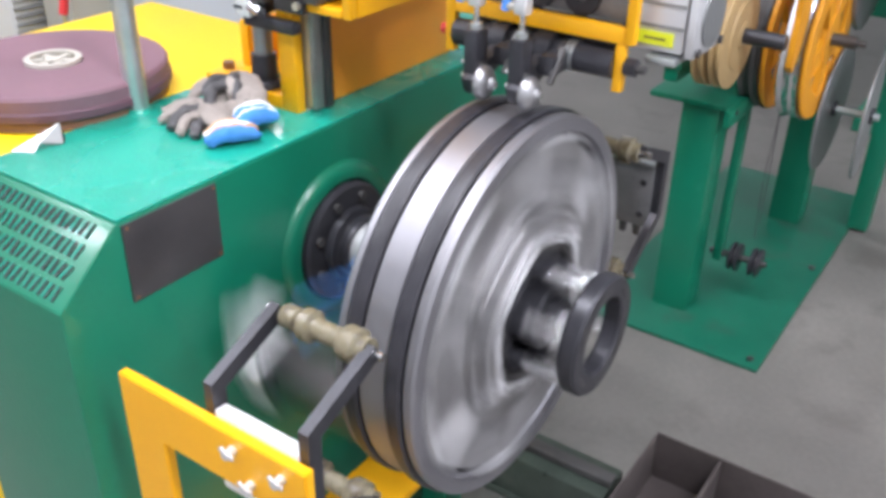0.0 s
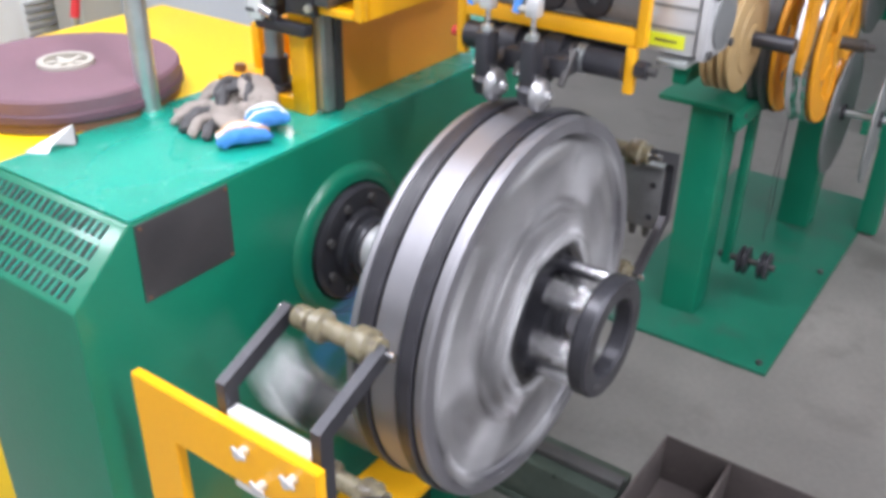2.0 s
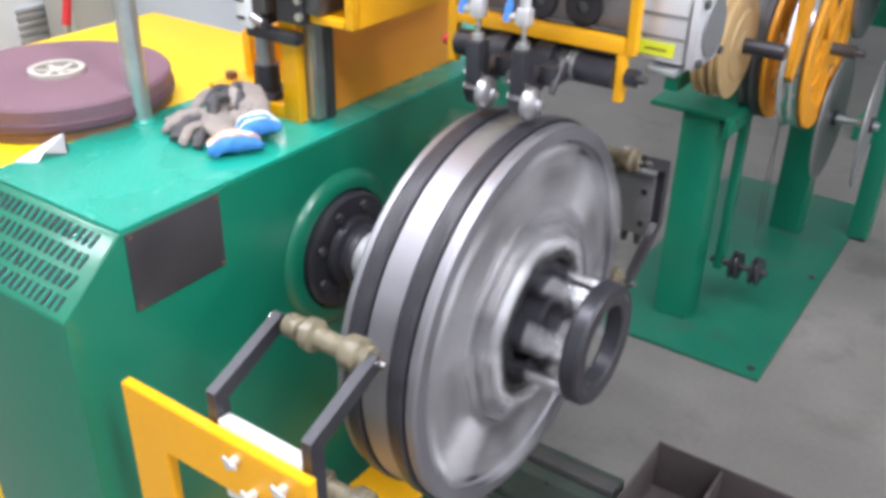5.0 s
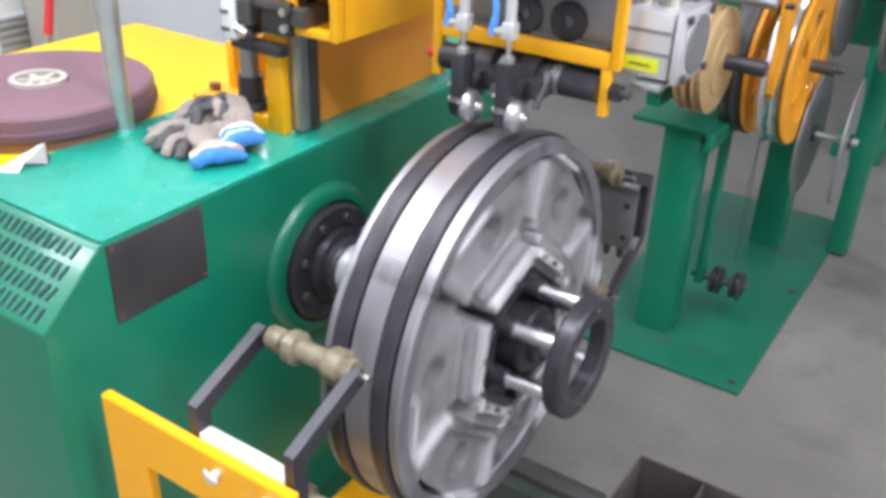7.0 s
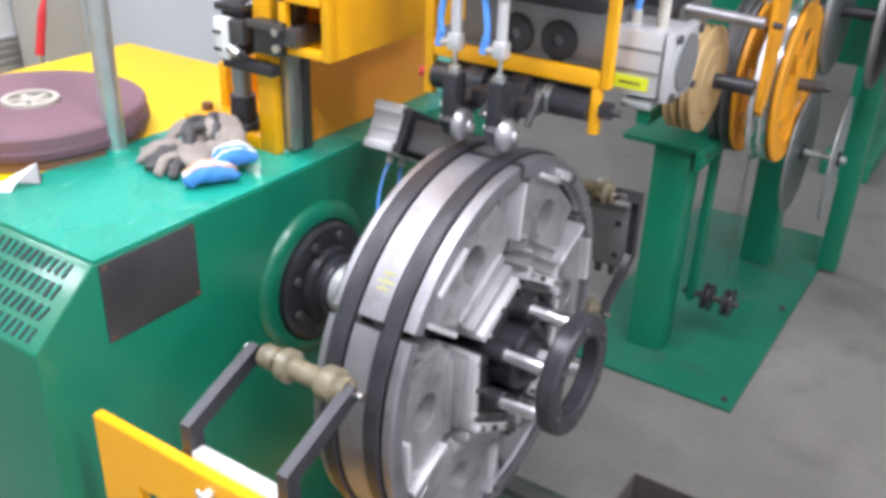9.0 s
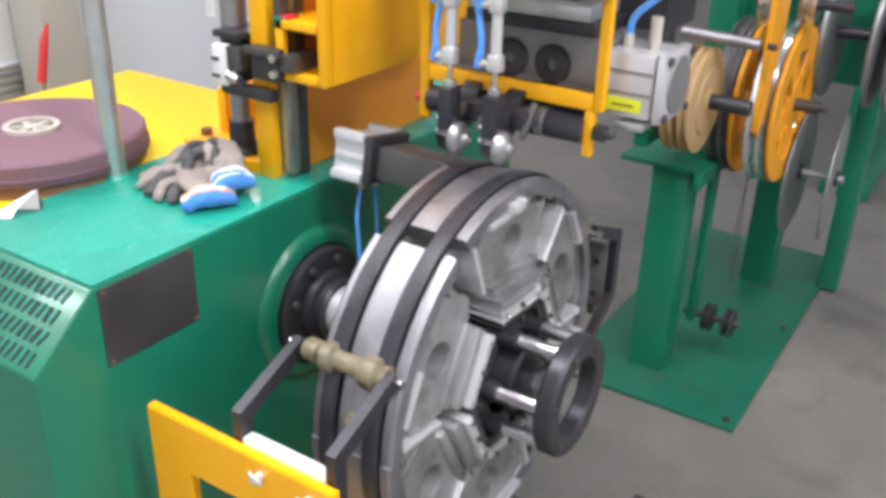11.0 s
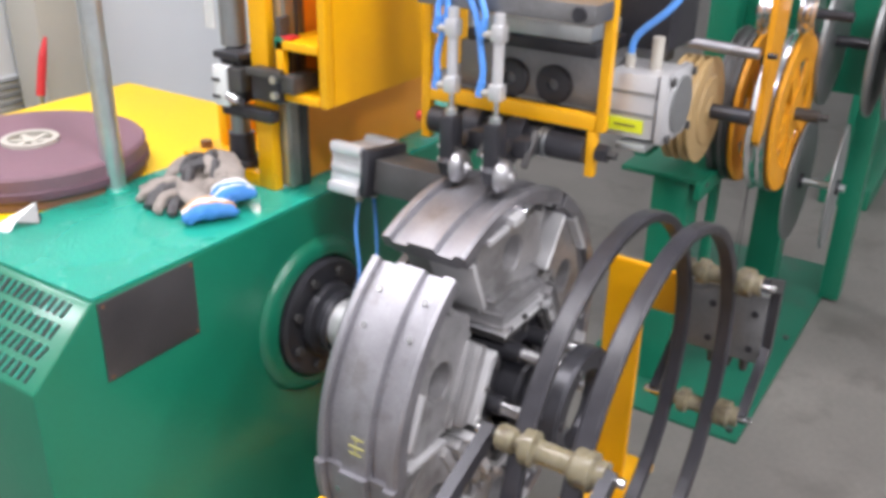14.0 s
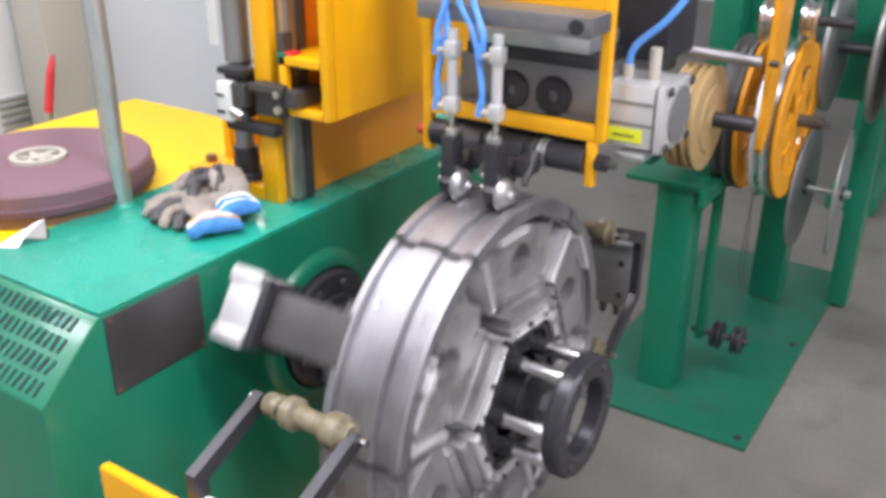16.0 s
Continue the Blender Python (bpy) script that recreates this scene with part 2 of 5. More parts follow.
LIME = surface("fluorescent_yellow_sticker", (0.80, 0.86, 0.03), 0.5, vary=0.05, scale=30, grain=160, bump=0.0)
GLOVE = surface("grey_knit_glove", (0.30, 0.262, 0.235), 0.9, vary=0.3, scale=30, grain=480, bump=0.10, spots=(34, 0.56, 0.7), spot_colour=(0.13, 0.115, 0.105))
GLOVE_COAT = surface("dark_rubber_palm_coating", (0.055, 0.052, 0.055), 0.5, vary=0.35, scale=40, grain=320, bump=0.08, spots=(40, 0.60, 0.6), spot_colour=(0.16, 0.15, 0.145))
CUFF_BLUE = surface("blue_knit_cuff", (0.06, 0.24, 0.62), 0.9, vary=0.15, scale=40, grain=420, bump=0.08)
CUFF_WHITE = surface("white_knit_cuff", (0.74, 0.74, 0.73), 0.9, vary=0.08, scale=40, grain=420, bump=0.08)
CUFF_TAN = surface("tan_knit_band", (0.50, 0.29, 0.16), 0.9, vary=0.15, scale=40, grain=420, bump=0.08)
CONCRETE = surface("smooth_concrete_floor", (0.168, 0.159, 0.145), 0.5, vary=0.24, scale=2.2, grain=60, bump=0.015, spots=(3.2, 0.53, 0.65), spot_colour=(0.115, 0.106, 0.095))
WALL = surface("off_white_wall", (0.82, 0.83, 0.84), 0.7, vary=0.04, scale=1.2, grain=80, bump=0.01)
CHALK = surface("yellow_chalk_mark", (0.46, 0.43, 0.17), 0.8, vary=0.2, scale=60, grain=300, bump=0.0)

# ---------------------------------------------------------------- hall
AX, AZ = -0.10, 0.874          # spindle axis
TOP = 1.073                    # top of the machine housing


def hall():
    bm = box(bmesh.new(), -6, 9, -6, 8, -0.2, 0.0)
    solid("floor", bm, CONCRETE, "smooth grey concrete workshop floor with faint stains", "floor", kind="structure")
    for name, b in (("wall_north", (-6, 9, 8, 8.2, 0, 5)), ("wall_south", (-6, 9, -6.2, -6, 0, 5)), ("wall_west", (-6.2, -6, -6, 8, 0, 5)), ("wall_east", (9, 9.2, -6, 8, 0, 5))):
        solid(name, box(bmesh.new(), *b), WALL, "plain off-white workshop wall", "wall", kind="structure")
    solid("ceiling", box(bmesh.new(), -6, 9, -6, 8, 5, 5.2), WALL, "plain off-white workshop ceiling", "ceiling", kind="structure")
    glow = bpy.data.materials.new("lamp_glow")
    glow.use_nodes = True
    b = glow.node_tree.nodes["Principled BSDF"]
    b.inputs["Emission Color"].default_value = (1, 0.98, 0.95, 1)
    b.inputs["Emission Strength"].default_value = 5.0
    first = None
    for x, y in LAMPS:
        if first is None:
            first = thing("ceiling_light", (x, y, 4.55), "white twin-tube ceiling light fitting", "ceiling light", "ceiling lights")
            part("housing", box(bmesh.new(), x - 0.1, x + 0.1, y - 0.7, y + 0.7, 4.60, 4.66, 0.01), WHITE, first)
            part("diffuser", box(bmesh.new(), x - 0.085, x + 0.085, y - 0.68, y + 0.68, 4.575, 4.598, 0.008), glow, first, "glowing white diffuser")
            for s in (-0.5, 0.5):
                part("hanger", rod(bmesh.new(), (x, y + s, 4.66), (x, y + s, 5.0), 0.006, n=8), GALV, first)
        else:
            copy_thing(first, Matrix.Translation((x, y, 4.55)))


def housing():
    """Green spindle housing with chamfered, slotted end."""
    h = thing("machine_housing", (-0.1, 0.14, 0), "green painted steel machine housing with slotted chamfered end", "machine")
    x0, x1, y1 = -0.597, 0.55, 0.288
    bm = bmesh.new()
    out = [(x0, 0.0), (x0, 0.988), (-0.506, TOP - 0.006), (-0.500, TOP - 0.004), (x1, TOP - 0.004), (x1, 0.0)]
    slab(bm, out, y1, Matrix.Identity(4))
    bmesh.ops.bevel(bm, geom=[e for e in bm.edges], offset=0.004, segments=2, affect="EDGES", profile=0.6)
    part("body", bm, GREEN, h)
    # same green as the body, with the glare painted into its colour
    part("top_plate", box(bmesh.new(), -0.5, x1, 0.003, y1, TOP - 0.004, TOP, 0.0015), GREEN_GLARE, h, "glossy green top plate with lamp glare in its colour")
    # slot shade as solid near-black strips on the chamfered face: rows run along y
    u = Vector((-0.506 - x0, 0, TOP - 0.006 - 0.988)).normalized()
    n = Vector((-u.z, 0, u.x))
    base = Vector((x0, 0, 0.988))
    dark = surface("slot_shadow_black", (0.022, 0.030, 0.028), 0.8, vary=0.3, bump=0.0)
    rnd = random.Random(4)
    for row in range(4):
        for k in range(19):
            c = base + u * (0.0195 + 0.0285 * row) + Vector((0, 0.024 + 0.0135 * k + 0.002 * row, 0))
            m = Matrix.Translation(c) @ Matrix((( 0, u.x, n.x, 0), (1, u.y, n.y, 0), (0, u.z, n.z, 0), (0, 0, 0, 1))) @ pose(0, 0, 0, 0, 0, 10 + rnd.uniform(-9, 9))
            wide = rnd.choice((0.0042, 0.0050, 0.0062))
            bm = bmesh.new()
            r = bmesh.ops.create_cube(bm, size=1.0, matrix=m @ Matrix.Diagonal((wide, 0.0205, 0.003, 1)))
            part("slot_shade_strip", bm, dark, h, smooth=False)
            # pressed lip beside each slot
            bm = bmesh.new()
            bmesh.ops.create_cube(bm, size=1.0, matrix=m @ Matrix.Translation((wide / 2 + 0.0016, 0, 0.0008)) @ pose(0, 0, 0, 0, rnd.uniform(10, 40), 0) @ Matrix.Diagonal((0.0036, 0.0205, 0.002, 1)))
            part("louvre_lip", bm, GREEN_GLARE, h, smooth=False)
    # name plate with four rivets
    pl = part("name_plate", box(bmesh.new(), -0.497, -0.344, -0.003, 0.0, 0.955, 1.066, 0.0012), PLATE, h, "worn blank dark metal name plate")
    for x in (-0.490, -0.349):
        for z in (0.9605, 1.060):
            part("rivet", rod(bmesh.new(), (x, -0.0028, z), (x, -0.0042, z), 0.0024, n=12), BROWN, pl)
    # bearing boss, black flange, bolts
    part("bearing_boss", lathe(bmesh.new(), [(0.1005, 0.0), (0.1005, -0.010), (0.104, -0.014), (0.114, -0.0145), (0.124, -0.011), (0.130, -0.005), (0.132, 0.0)], pose(AX, 0, AZ), 64), GREEN, h, "round green welded bearing boss")
    fl = part("flange", lathe(bmesh.new(), [(0.030, -0.001), (0.030, -0.024), (0.094, -0.024), (0.099, -0.020), (0.0995, -0.001)], pose(AX, 0, AZ), 64), BLACK, h, "black bolted bearing flange")
    for k in range(8):
        a = radians(22 + 45 * k)
        c = Vector((AX + 0.078 * math.cos(a), -0.023, AZ + 0.078 * math.sin(a)))
        part("bolt", rod(bmesh.new(), c, c + Vector((0, -0.008, 0)), 0.0075, n=12), DARK, fl)


def rear_cover():
    t = thing("rear_cover", (-0.2, 0.54, 0), "lemon yellow steel cover cabinet behind the housing", "machine cover")
    part("body", box(bmesh.new(), -0.592, 0.205, 0.294, 0.786, 0.0, TOP - 0.022, 0.004), LEMON, t)
    part("lid", box(bmesh.new(), -0.598, 0.212, 0.291, 0.795, TOP - 0.022, TOP - 0.006, 0.004), LEMON, t, "flat glossy yellow lid")


def reel():
    c = (-0.263, 0.449)
    r = thing("tape_reel", (*c, TOP), "stacked reel of mauve rubberised fabric tape lying flat", "tape reel")

    def disc(profile, m_):
        bm = bmesh.new()
        lathe(bm, profile, Matrix.Translation((*c, 0)) @ pose(0, 0, 0, 90, 0, 0), 72)
        return bm
    z = TOP
    part("board", disc([(0.03, z - 0.004), (0.03, z + 0.010), (0.172, z + 0.010), (0.174, z - 0.004)], 0), BROWN, r, "brown board under the tape")
    part("lower_coil", disc([(0.03, z + 0.0105), (0.03, z + 0.027), (0.178, z + 0.027), (0.181, z + 0.024), (0.181, z + 0.014), (0.1785, z + 0.0105)], 0), PURPLE_DARK, r, "dark mauve tape coil")
    part("upper_coil", disc([(0.045, z + 0.0275), (0.045, z + 0.050), (0.07, z + 0.0525), (0.12, z + 0.051), (0.16, z + 0.053), (0.174, z + 0.050), (0.178, z + 0.045), (0.178, z + 0.0275)], 0), PURPLE, r, "mauve tape coil with faint winding rings")
    hub = part("hub", disc([(0.0345, z + 0.030), (0.0345, z + 0.056), (0.044, z + 0.056), (0.0448, z + 0.030)], 0), IVORY, r, "ivory spoked plastic hub")
    part("core", disc([(0.001, z + 0.03), (0.001, z + 0.052), (0.012, z + 0.054), (0.014, z + 0.03)], 0), IVORY, hub)
    for k in range(6):
        a = radians(60 * k + 15)
        m = Matrix.Translation((*c, z + 0.047)) @ pose(0, 0, 0, 0, 0, math.degrees(a))
        part("spoke", box(bmesh.new(), 0.012, 0.036, -0.005, 0.005, -0.006, 0.005, 0.001, m), IVORY, hub)
    # crumpled plastic sheet beside the coil: thin folded leaves
    fl = thing("offcut_sheet", (-0.40, 0.24, TOP), "crumpled silvery plastic sheet with dark edge", "offcut")

    def leaf(name, a, b, c, mat, label=""):
        bm = bmesh.new()
        lo = [bm.verts.new(Vector(q)) for q in (a, b, c)]
        hi = [bm.verts.new(Vector(q) + Vector((0.0006, -0.0006, 0.0012))) for q in (a, b, c)]
        bm.faces.new(lo)
        bm.faces.new(hi[::-1])
        for i in range(3):
            bm.faces.new((lo[i], hi[i], hi[(i + 1) % 3], lo[(i + 1) % 3]))
        part(name, bm, mat, fl, label, smooth=False)
    z = TOP + 0.0005
    A, B, C, D = (-0.455, 0.286, z), (-0.384, 0.270, z + 0.024), (-0.396, 0.252, z), (-0.424, 0.264, z + 0.008)
    leaf("sheet", A, D, B, ALU)
    leaf("sheet", D, C, B, GREYDISC)
    leaf("sheet", A, (-0.438, 0.258, z), D, ALU)
    leaf("edge_strip", B, C, (-0.386, 0.260, z + 0.001), RUBBER, "dark edge strip")


def pole():
    p = thing("support_pole", (-0.242, 0.277, TOP), "galvanised steel support pole standing on the green housing", "pole")
    part("tube", rod(bmesh.new(), (-0.242, 0.277, TOP), (-0.242, 0.277, 2.6), 0.0165, n=32), GALV, p)
    part("foot_weld", rod(bmesh.new(), (-0.242, 0.277, TOP), (-0.242, 0.277, TOP + 0.005), 0.021, 0.0172, n=32), GREEN_GLARE, p)


def limb(bm, points, radii, flat=0.85, n=12):
    """A soft bent tube through the points, with closed round ends and wrinkles."""
    pts = [Vector(p) for p in points]
    line, rad = [], []
    for i in range(len(pts) - 1):
        p0, p1, p2, p3 = pts[max(i - 1, 0)], pts[i], pts[i + 1], pts[min(i + 2, len(pts) - 1)]
        for k in range(7):
            t = k / 7
            line.append(0.5 * ((2 * p1) + (p2 - p0) * t + (2 * p0 - 5 * p1 + 4 * p2 - p3) * t * t + (3 * p1 - p0 - 3 * p2 + p3) * t ** 3))
            rad.append(radii[i] + (radii[i + 1] - radii[i]) * t)
    line.append(pts[-1])
    rad.append(radii[-1])
    d0, d1 = (line[0] - line[1]).normalized(), (line[-1] - line[-2]).normalized()
    line = [line[0] + d0 * rad[0] * 0.9, line[0] + d0 * rad[0] * 0.6] + line + [line[-1] + d1 * rad[-1] * 0.6, line[-1] + d1 * rad[-1] * 0.9]
    rad = [rad[0] * 0.25, rad[0] * 0.75] + rad + [rad[-1] * 0.75, rad[-1] * 0.25]
    rings = []
    for i, p in enumerate(line):
        d = (line[min(i + 1, len(line) - 1)] - line[max(i - 1, 0)]).normalized()
        side = d.cross(Vector((0, 0, 1))).normalized()
        up = side.cross(d)
        ring = []
        for j in range(n):
            a = 2 * math.pi * j / n
            v = p + (side * math.cos(a) + up * math.sin(a) * flat) * rad[i]
            v += Vector(noise.noise_vector(v * 70)) * 0.004 + Vector(noise.noise_vector(v * 160)) * 0.0014
            v.z = max(v.z, TOP + 0.0006)
            ring.append(bm.verts.new(v))
        rings.append(ring)
    for p, q in zip(rings, rings[1:]):
        for j in range(n):
            bm.faces.new((p[j], p[(j + 1) % n], q[(j + 1) % n], q[j]))
    bm.faces.new(rings[0])
    bm.faces.new(rings[-1])
    return bm


def gloves():
    """Two knitted work gloves with dark coated palms, thrown one on the other."""
    z = TOP

    def fill(t, fingers, palm, radii, back):
        def lay(x, y, h):
            return (-0.205 + (x + 0.200) * 0.86, 0.098 + (y - 0.100) * 0.80, z + h * 0.70)
        part("palm", limb(bmesh.new(), [lay(x, y, h) for x, y, h in palm], [r * 0.88 for r in radii], 0.55, 24), GLOVE, t)
        part("back", limb(bmesh.new(), [lay(x, y, h) for x, y, h in back], (0.018, 0.022, 0.016), 0.5, 20), GLOVE, t)
        for pts, r, coated in fingers:
            part("finger", limb(bmesh.new(), [lay(x, y, h) for x, y, h in pts], [r * 1.1] * (len(pts) - 1) + [r * 0.85], 0.8), GLOVE_COAT if coated else GLOVE, t, "dark coated finger" if coated else "")
    a = thing("work_glove", (-0.14, 0.15, z), "crumpled grey knitted work glove with blue and white cuff", "glove", "pair of work gloves")
    fill(a, (([(-0.118, 0.205, 0.058), (-0.150, 0.212, 0.066), (-0.182, 0.190, 0.052), (-0.205, 0.160, 0.028)], 0.0085, True),
             ([(-0.140, 0.150, 0.056), (-0.162, 0.178, 0.066), (-0.186, 0.180, 0.056), (-0.214, 0.150, 0.026)], 0.0080, True),
             ([(-0.112, 0.190, 0.066), (-0.136, 0.172, 0.076), (-0.158, 0.140, 0.064), (-0.178, 0.122, 0.036)], 0.0090, True),
             ([(-0.128, 0.180, 0.070), (-0.150, 0.160, 0.074), (-0.172, 0.140, 0.056)], 0.0085, False),
             ([(-0.120, 0.225, 0.046), (-0.155, 0.242, 0.046), (-0.190, 0.236, 0.026)], 0.0095, False),
             ([(-0.150, 0.132, 0.044), (-0.188, 0.128, 0.036), (-0.218, 0.128, 0.014)], 0.0100, False)),
         [(-0.090, 0.214, 0.050), (-0.116, 0.172, 0.056), (-0.146, 0.122, 0.050), (-0.166, 0.092, 0.042)], (0.022, 0.033, 0.030, 0.024), [(-0.110, 0.212, 0.034), (-0.152, 0.196, 0.034), (-0.192, 0.164, 0.024)])
    b = thing("work_glove", (-0.21, 0.13, z), "grey knitted work glove with tan and blue cuff lying underneath", "glove", "pair of work gloves")
    fill(b, (([(-0.178, 0.206, 0.022), (-0.206, 0.236, 0.024), (-0.226, 0.262, 0.010)], 0.0095, False),
             ([(-0.196, 0.196, 0.026), (-0.232, 0.222, 0.026), (-0.262, 0.226, 0.010)], 0.0095, False),
             ([(-0.210, 0.178, 0.026), (-0.246, 0.192, 0.028), (-0.276, 0.186, 0.010)], 0.0095, True),
             ([(-0.222, 0.158, 0.024), (-0.256, 0.166, 0.026), (-0.284, 0.152, 0.010)], 0.0090, False),
             ([(-0.226, 0.136, 0.022), (-0.258, 0.138, 0.020), (-0.276, 0.122, 0.009)], 0.0085, True)),
         [(-0.180, 0.190, 0.022), (-0.212, 0.150, 0.025), (-0.232, 0.100, 0.025)], (0.022, 0.030, 0.022), [(-0.172, 0.206, 0.018), (-0.214, 0.196, 0.018), (-0.250, 0.176, 0.014)])
    # knitted cuffs: open oval bands, one behind the other
    for t, o, d, side, mats in ((a, Vector((-0.186, 0.082, z + 0.027)), Vector((-0.0050, -0.0078, -0.0010)), Vector((0.023, -0.013, 0.002)), (CUFF_WHITE, CUFF_BLUE, CUFF_WHITE, CUFF_BLUE)),
                                (b, Vector((-0.236, 0.080, z + 0.016)), Vector((-0.0055, -0.0085, 0.0)), Vector((0.028, -0.016, 0.0)), (CUFF_TAN, CUFF_WHITE, CUFF_TAN, CUFF_BLUE))):
        for k, mat in enumerate(mats):
            c = o + d * k
            grow = 0.92 + 0.04 * k
            part("cuff_band", limb(bmesh.new(), [c - side * grow + Vector((0, 0, -0.003)), c - side * grow * 0.4 + Vector((0, 0, 0.003)), c + side * grow * 0.4 + Vector((0, 0, 0.002)), c + side * grow + Vector((0, 0, -0.003))], (0.0075, 0.0095, 0.0095, 0.0075), 1.15, 14), mat, t)


# ---------------------------------------------------------------- slide column and press head
def slide_column():
    t = thing("slide_column", (0.05, 0.12, TOP), "yellow steel slide column bolted on the housing", "machine column")
    part("base_plate", box(bmesh.new(), -0.094, 0.30, 0.183, 0.284, TOP, TOP + 0.020, 0.002), YELLOW, t)
    part("upright", box(bmesh.new(), -0.106, -0.088, 0.066, 0.100, TOP, 1.9, 0.002), YELLOW, t)
    part("upright_foot", box(bmesh.new(), -0.106, -0.05, 0.1005, 0.1825, TOP, TOP + 0.022, 0.002), YELLOW, t)
    part("rear_upright", box(bmesh.new(), -0.030, 0.20, 0.245, 0.262, TOP + 0.0205, TOP + 0.098, 0.002), YELLOW, t)
    part("panel", box(bmesh.new(), -0.048, 0.31, 0.062, 0.078, TOP, 1.9, 0.002), PANEL, t, "broad orange-yellow back panel")
    r = part("guide_rail", box(bmesh.new(), -0.086, -0.064, 0.046, 0.070, TOP + 0.004, 1.9, 0.003), RAIL, t, "grey linear guide rail")
    part("rail_groove", box(bmesh.new(), -0.0875, -0.0855, 0.052, 0.060, TOP + 0.01, 1.9), GALV, r)
    part("rail_edge", box(bmesh.new(), -0.0635, -0.0482, 0.042, 0.0615, TOP + 0.003, 1.9, 0.002), DARK, r, "dark oily rail edge")
    for x, y in ((-0.056, 0.268), (0.18, 0.272)):
        part("hex_bolt", rod(bmesh.new(), (x, y, TOP + 0.02), (x, y, TOP + 0.032), 0.010, n=6), BROWN, t, "rusty hexagon bolt")
    c = (-0.082, 0.156)
    cy = part("air_cylinder", rod(bmesh.new(), (*c, TOP + 0.06), (*c, TOP + 0.14), 0.015), GREYDISC, t, "upright grey cylinder with black foot")
    part("foot_flange", lathe(bmesh.new(), [(0.004, 0.0), (0.004, 0.012), (0.030, 0.012), (0.032, 0.009), (0.032, 0.0)], pose(*c, TOP + 0.0225, 90), 40), BLACK, cy)
    part("foot_socket", rod(bmesh.new(), (*c, TOP + 0.032), (*c, TOP + 0.075), 0.022, 0.020), BLACK, cy)
    part("barrel", rod(bmesh.new(), (*c, TOP + 0.215), (*c, 1.9), 0.020), GREYDISC, cy)
    part("piston_rod", rod(bmesh.new(), (*c, TOP + 0.14), (*c, TOP + 0.215), 0.0135), GALV, cy)
    part("scale_strip", box(bmesh.new(), -0.106, -0.101, 0.172, 0.190, TOP + 0.24, 1.9, 0.001), WHITE, cy)


def press_head():
    """Yellow slide box with the press rollers, all of which rides up and down."""
    h = thing("press_head", (0.0, 0.0, 1.24), "yellow press head with two press rollers and air cylinders", "press head")
    up = 0.0146
    z0 = 1.226 + up
    # slide box with an open pocket in its end
    sb = part("slide_box", box(bmesh.new(), -0.094, 0.27, -0.05, -0.036, z0, 1.75, 0.002), YELLOW, h, "yellow welded slide box with open pocket")
    part("box_floor", box(bmesh.new(), -0.112, 0.27, -0.034, 0.044, z0, z0 + 0.012, 0.002), YELLOW, sb)
    part("box_shelf", box(bmesh.new(), -0.112, 0.27, -0.034, 0.044, z0 + 0.075, z0 + 0.088, 0.002), YELLOW, sb)
    part("pocket_frame", box(bmesh.new(), -0.112, -0.096, -0.050, -0.036, z0, 1.75, 0.002), YELLOW, sb)
    part("pocket_frame", box(bmesh.new(), -0.112, -0.100, 0.030, 0.044, z0 + 0.013, z0 + 0.074, 0.002), YELLOW, sb)
    part("pocket_back", box(bmesh.new(), -0.02, -0.012, -0.034, 0.044, z0 + 0.013, z0 + 0.074), YELLOW, sb)
    part("gib_block", box(bmesh.new(), -0.108, -0.086, 0.036, 0.045, z0 + 0.02, z0 + 0.12, 0.002), DARK, sb)
    part("red_tip", box(bmesh.new(), -0.108, -0.085, 0.020, 0.044, z0 + 0.089, z0 + 0.093, 0.001), RED, sb, "red painted edge")
    part("green_strip", box(bmesh.new(), -0.112, -0.104, 0.030, 0.046, z0 + 0.076, z0 + 0.092, 0.001), GREEN, sb)
    ar = part("sensor_arm", box(bmesh.new(), -0.124, -0.106, 0.030, 0.085, z0 - 0.004, z0 + 0.046, 0.003), BLACK, h, "black bracket arm with sensor clamp")
    part("arm_edge", box(bmesh.new(), -0.130, -0.1245, 0.022, 0.090, z0 + 0.034, z0 + 0.046, 0.002), DARK, ar)
    part("arm_tail", box(bmesh.new(), -0.122, -0.060, 0.004, 0.0295, z0 + 0.014, z0 + 0.040, 0.003), DARK, ar)
    for z in (0.010, 0.034):
        part("arm_screw", rod(bmesh.new(), (-0.1245, 0.036, z0 + z), (-0.131, 0.036, z0 + z), 0.006, n=12), GALV, ar)
    part("clamp", box(bmesh.new(), -0.134, -0.112, 0.127, 0.156, z0 - 0.022, z0 + 0.040, 0.004), WHITE, ar, "white sensor clamp")
    part("clamp_face", box(bmesh.new(), -0.132, -0.112, 0.099, 0.1265, z0 + 0.004, z0 + 0.040, 0.003), DARK, ar)
    for z in (-0.010, 0.016):
        part("clamp_slot", box(bmesh.new(), -0.1352, -0.1336, 0.140, 0.1565, z0 + z, z0 + z + 0.005, 0.0006), BLACK, ar)
    part("clamp_back", box(bmesh.new(), -0.110, -0.060, 0.1165, 0.162, z0 - 0.020, z0 + 0.048, 0.004), BLACK, ar)
    part("lock_screw", rod(bmesh.new(), (-0.130, 0.126, z0 - 0.004), (-0.136, 0.098, z0 - 0.008), 0.0080, n=16), CHROME, ar)
    part("lower_jaw", box(bmesh.new(), -0.128, -0.108, 0.046, 0.148, z0 - 0.036, z0 - 0.018, 0.004), BLACK, ar)
    part("cap_plate", box(bmesh.new(), -0.126, -0.058, 0.106, 0.160, z0 + 0.0485, z0 + 0.060, 0.004), BLACK, ar)
    # open frame that carries the roller tube, in the plane of the axis
    fx = -0.028
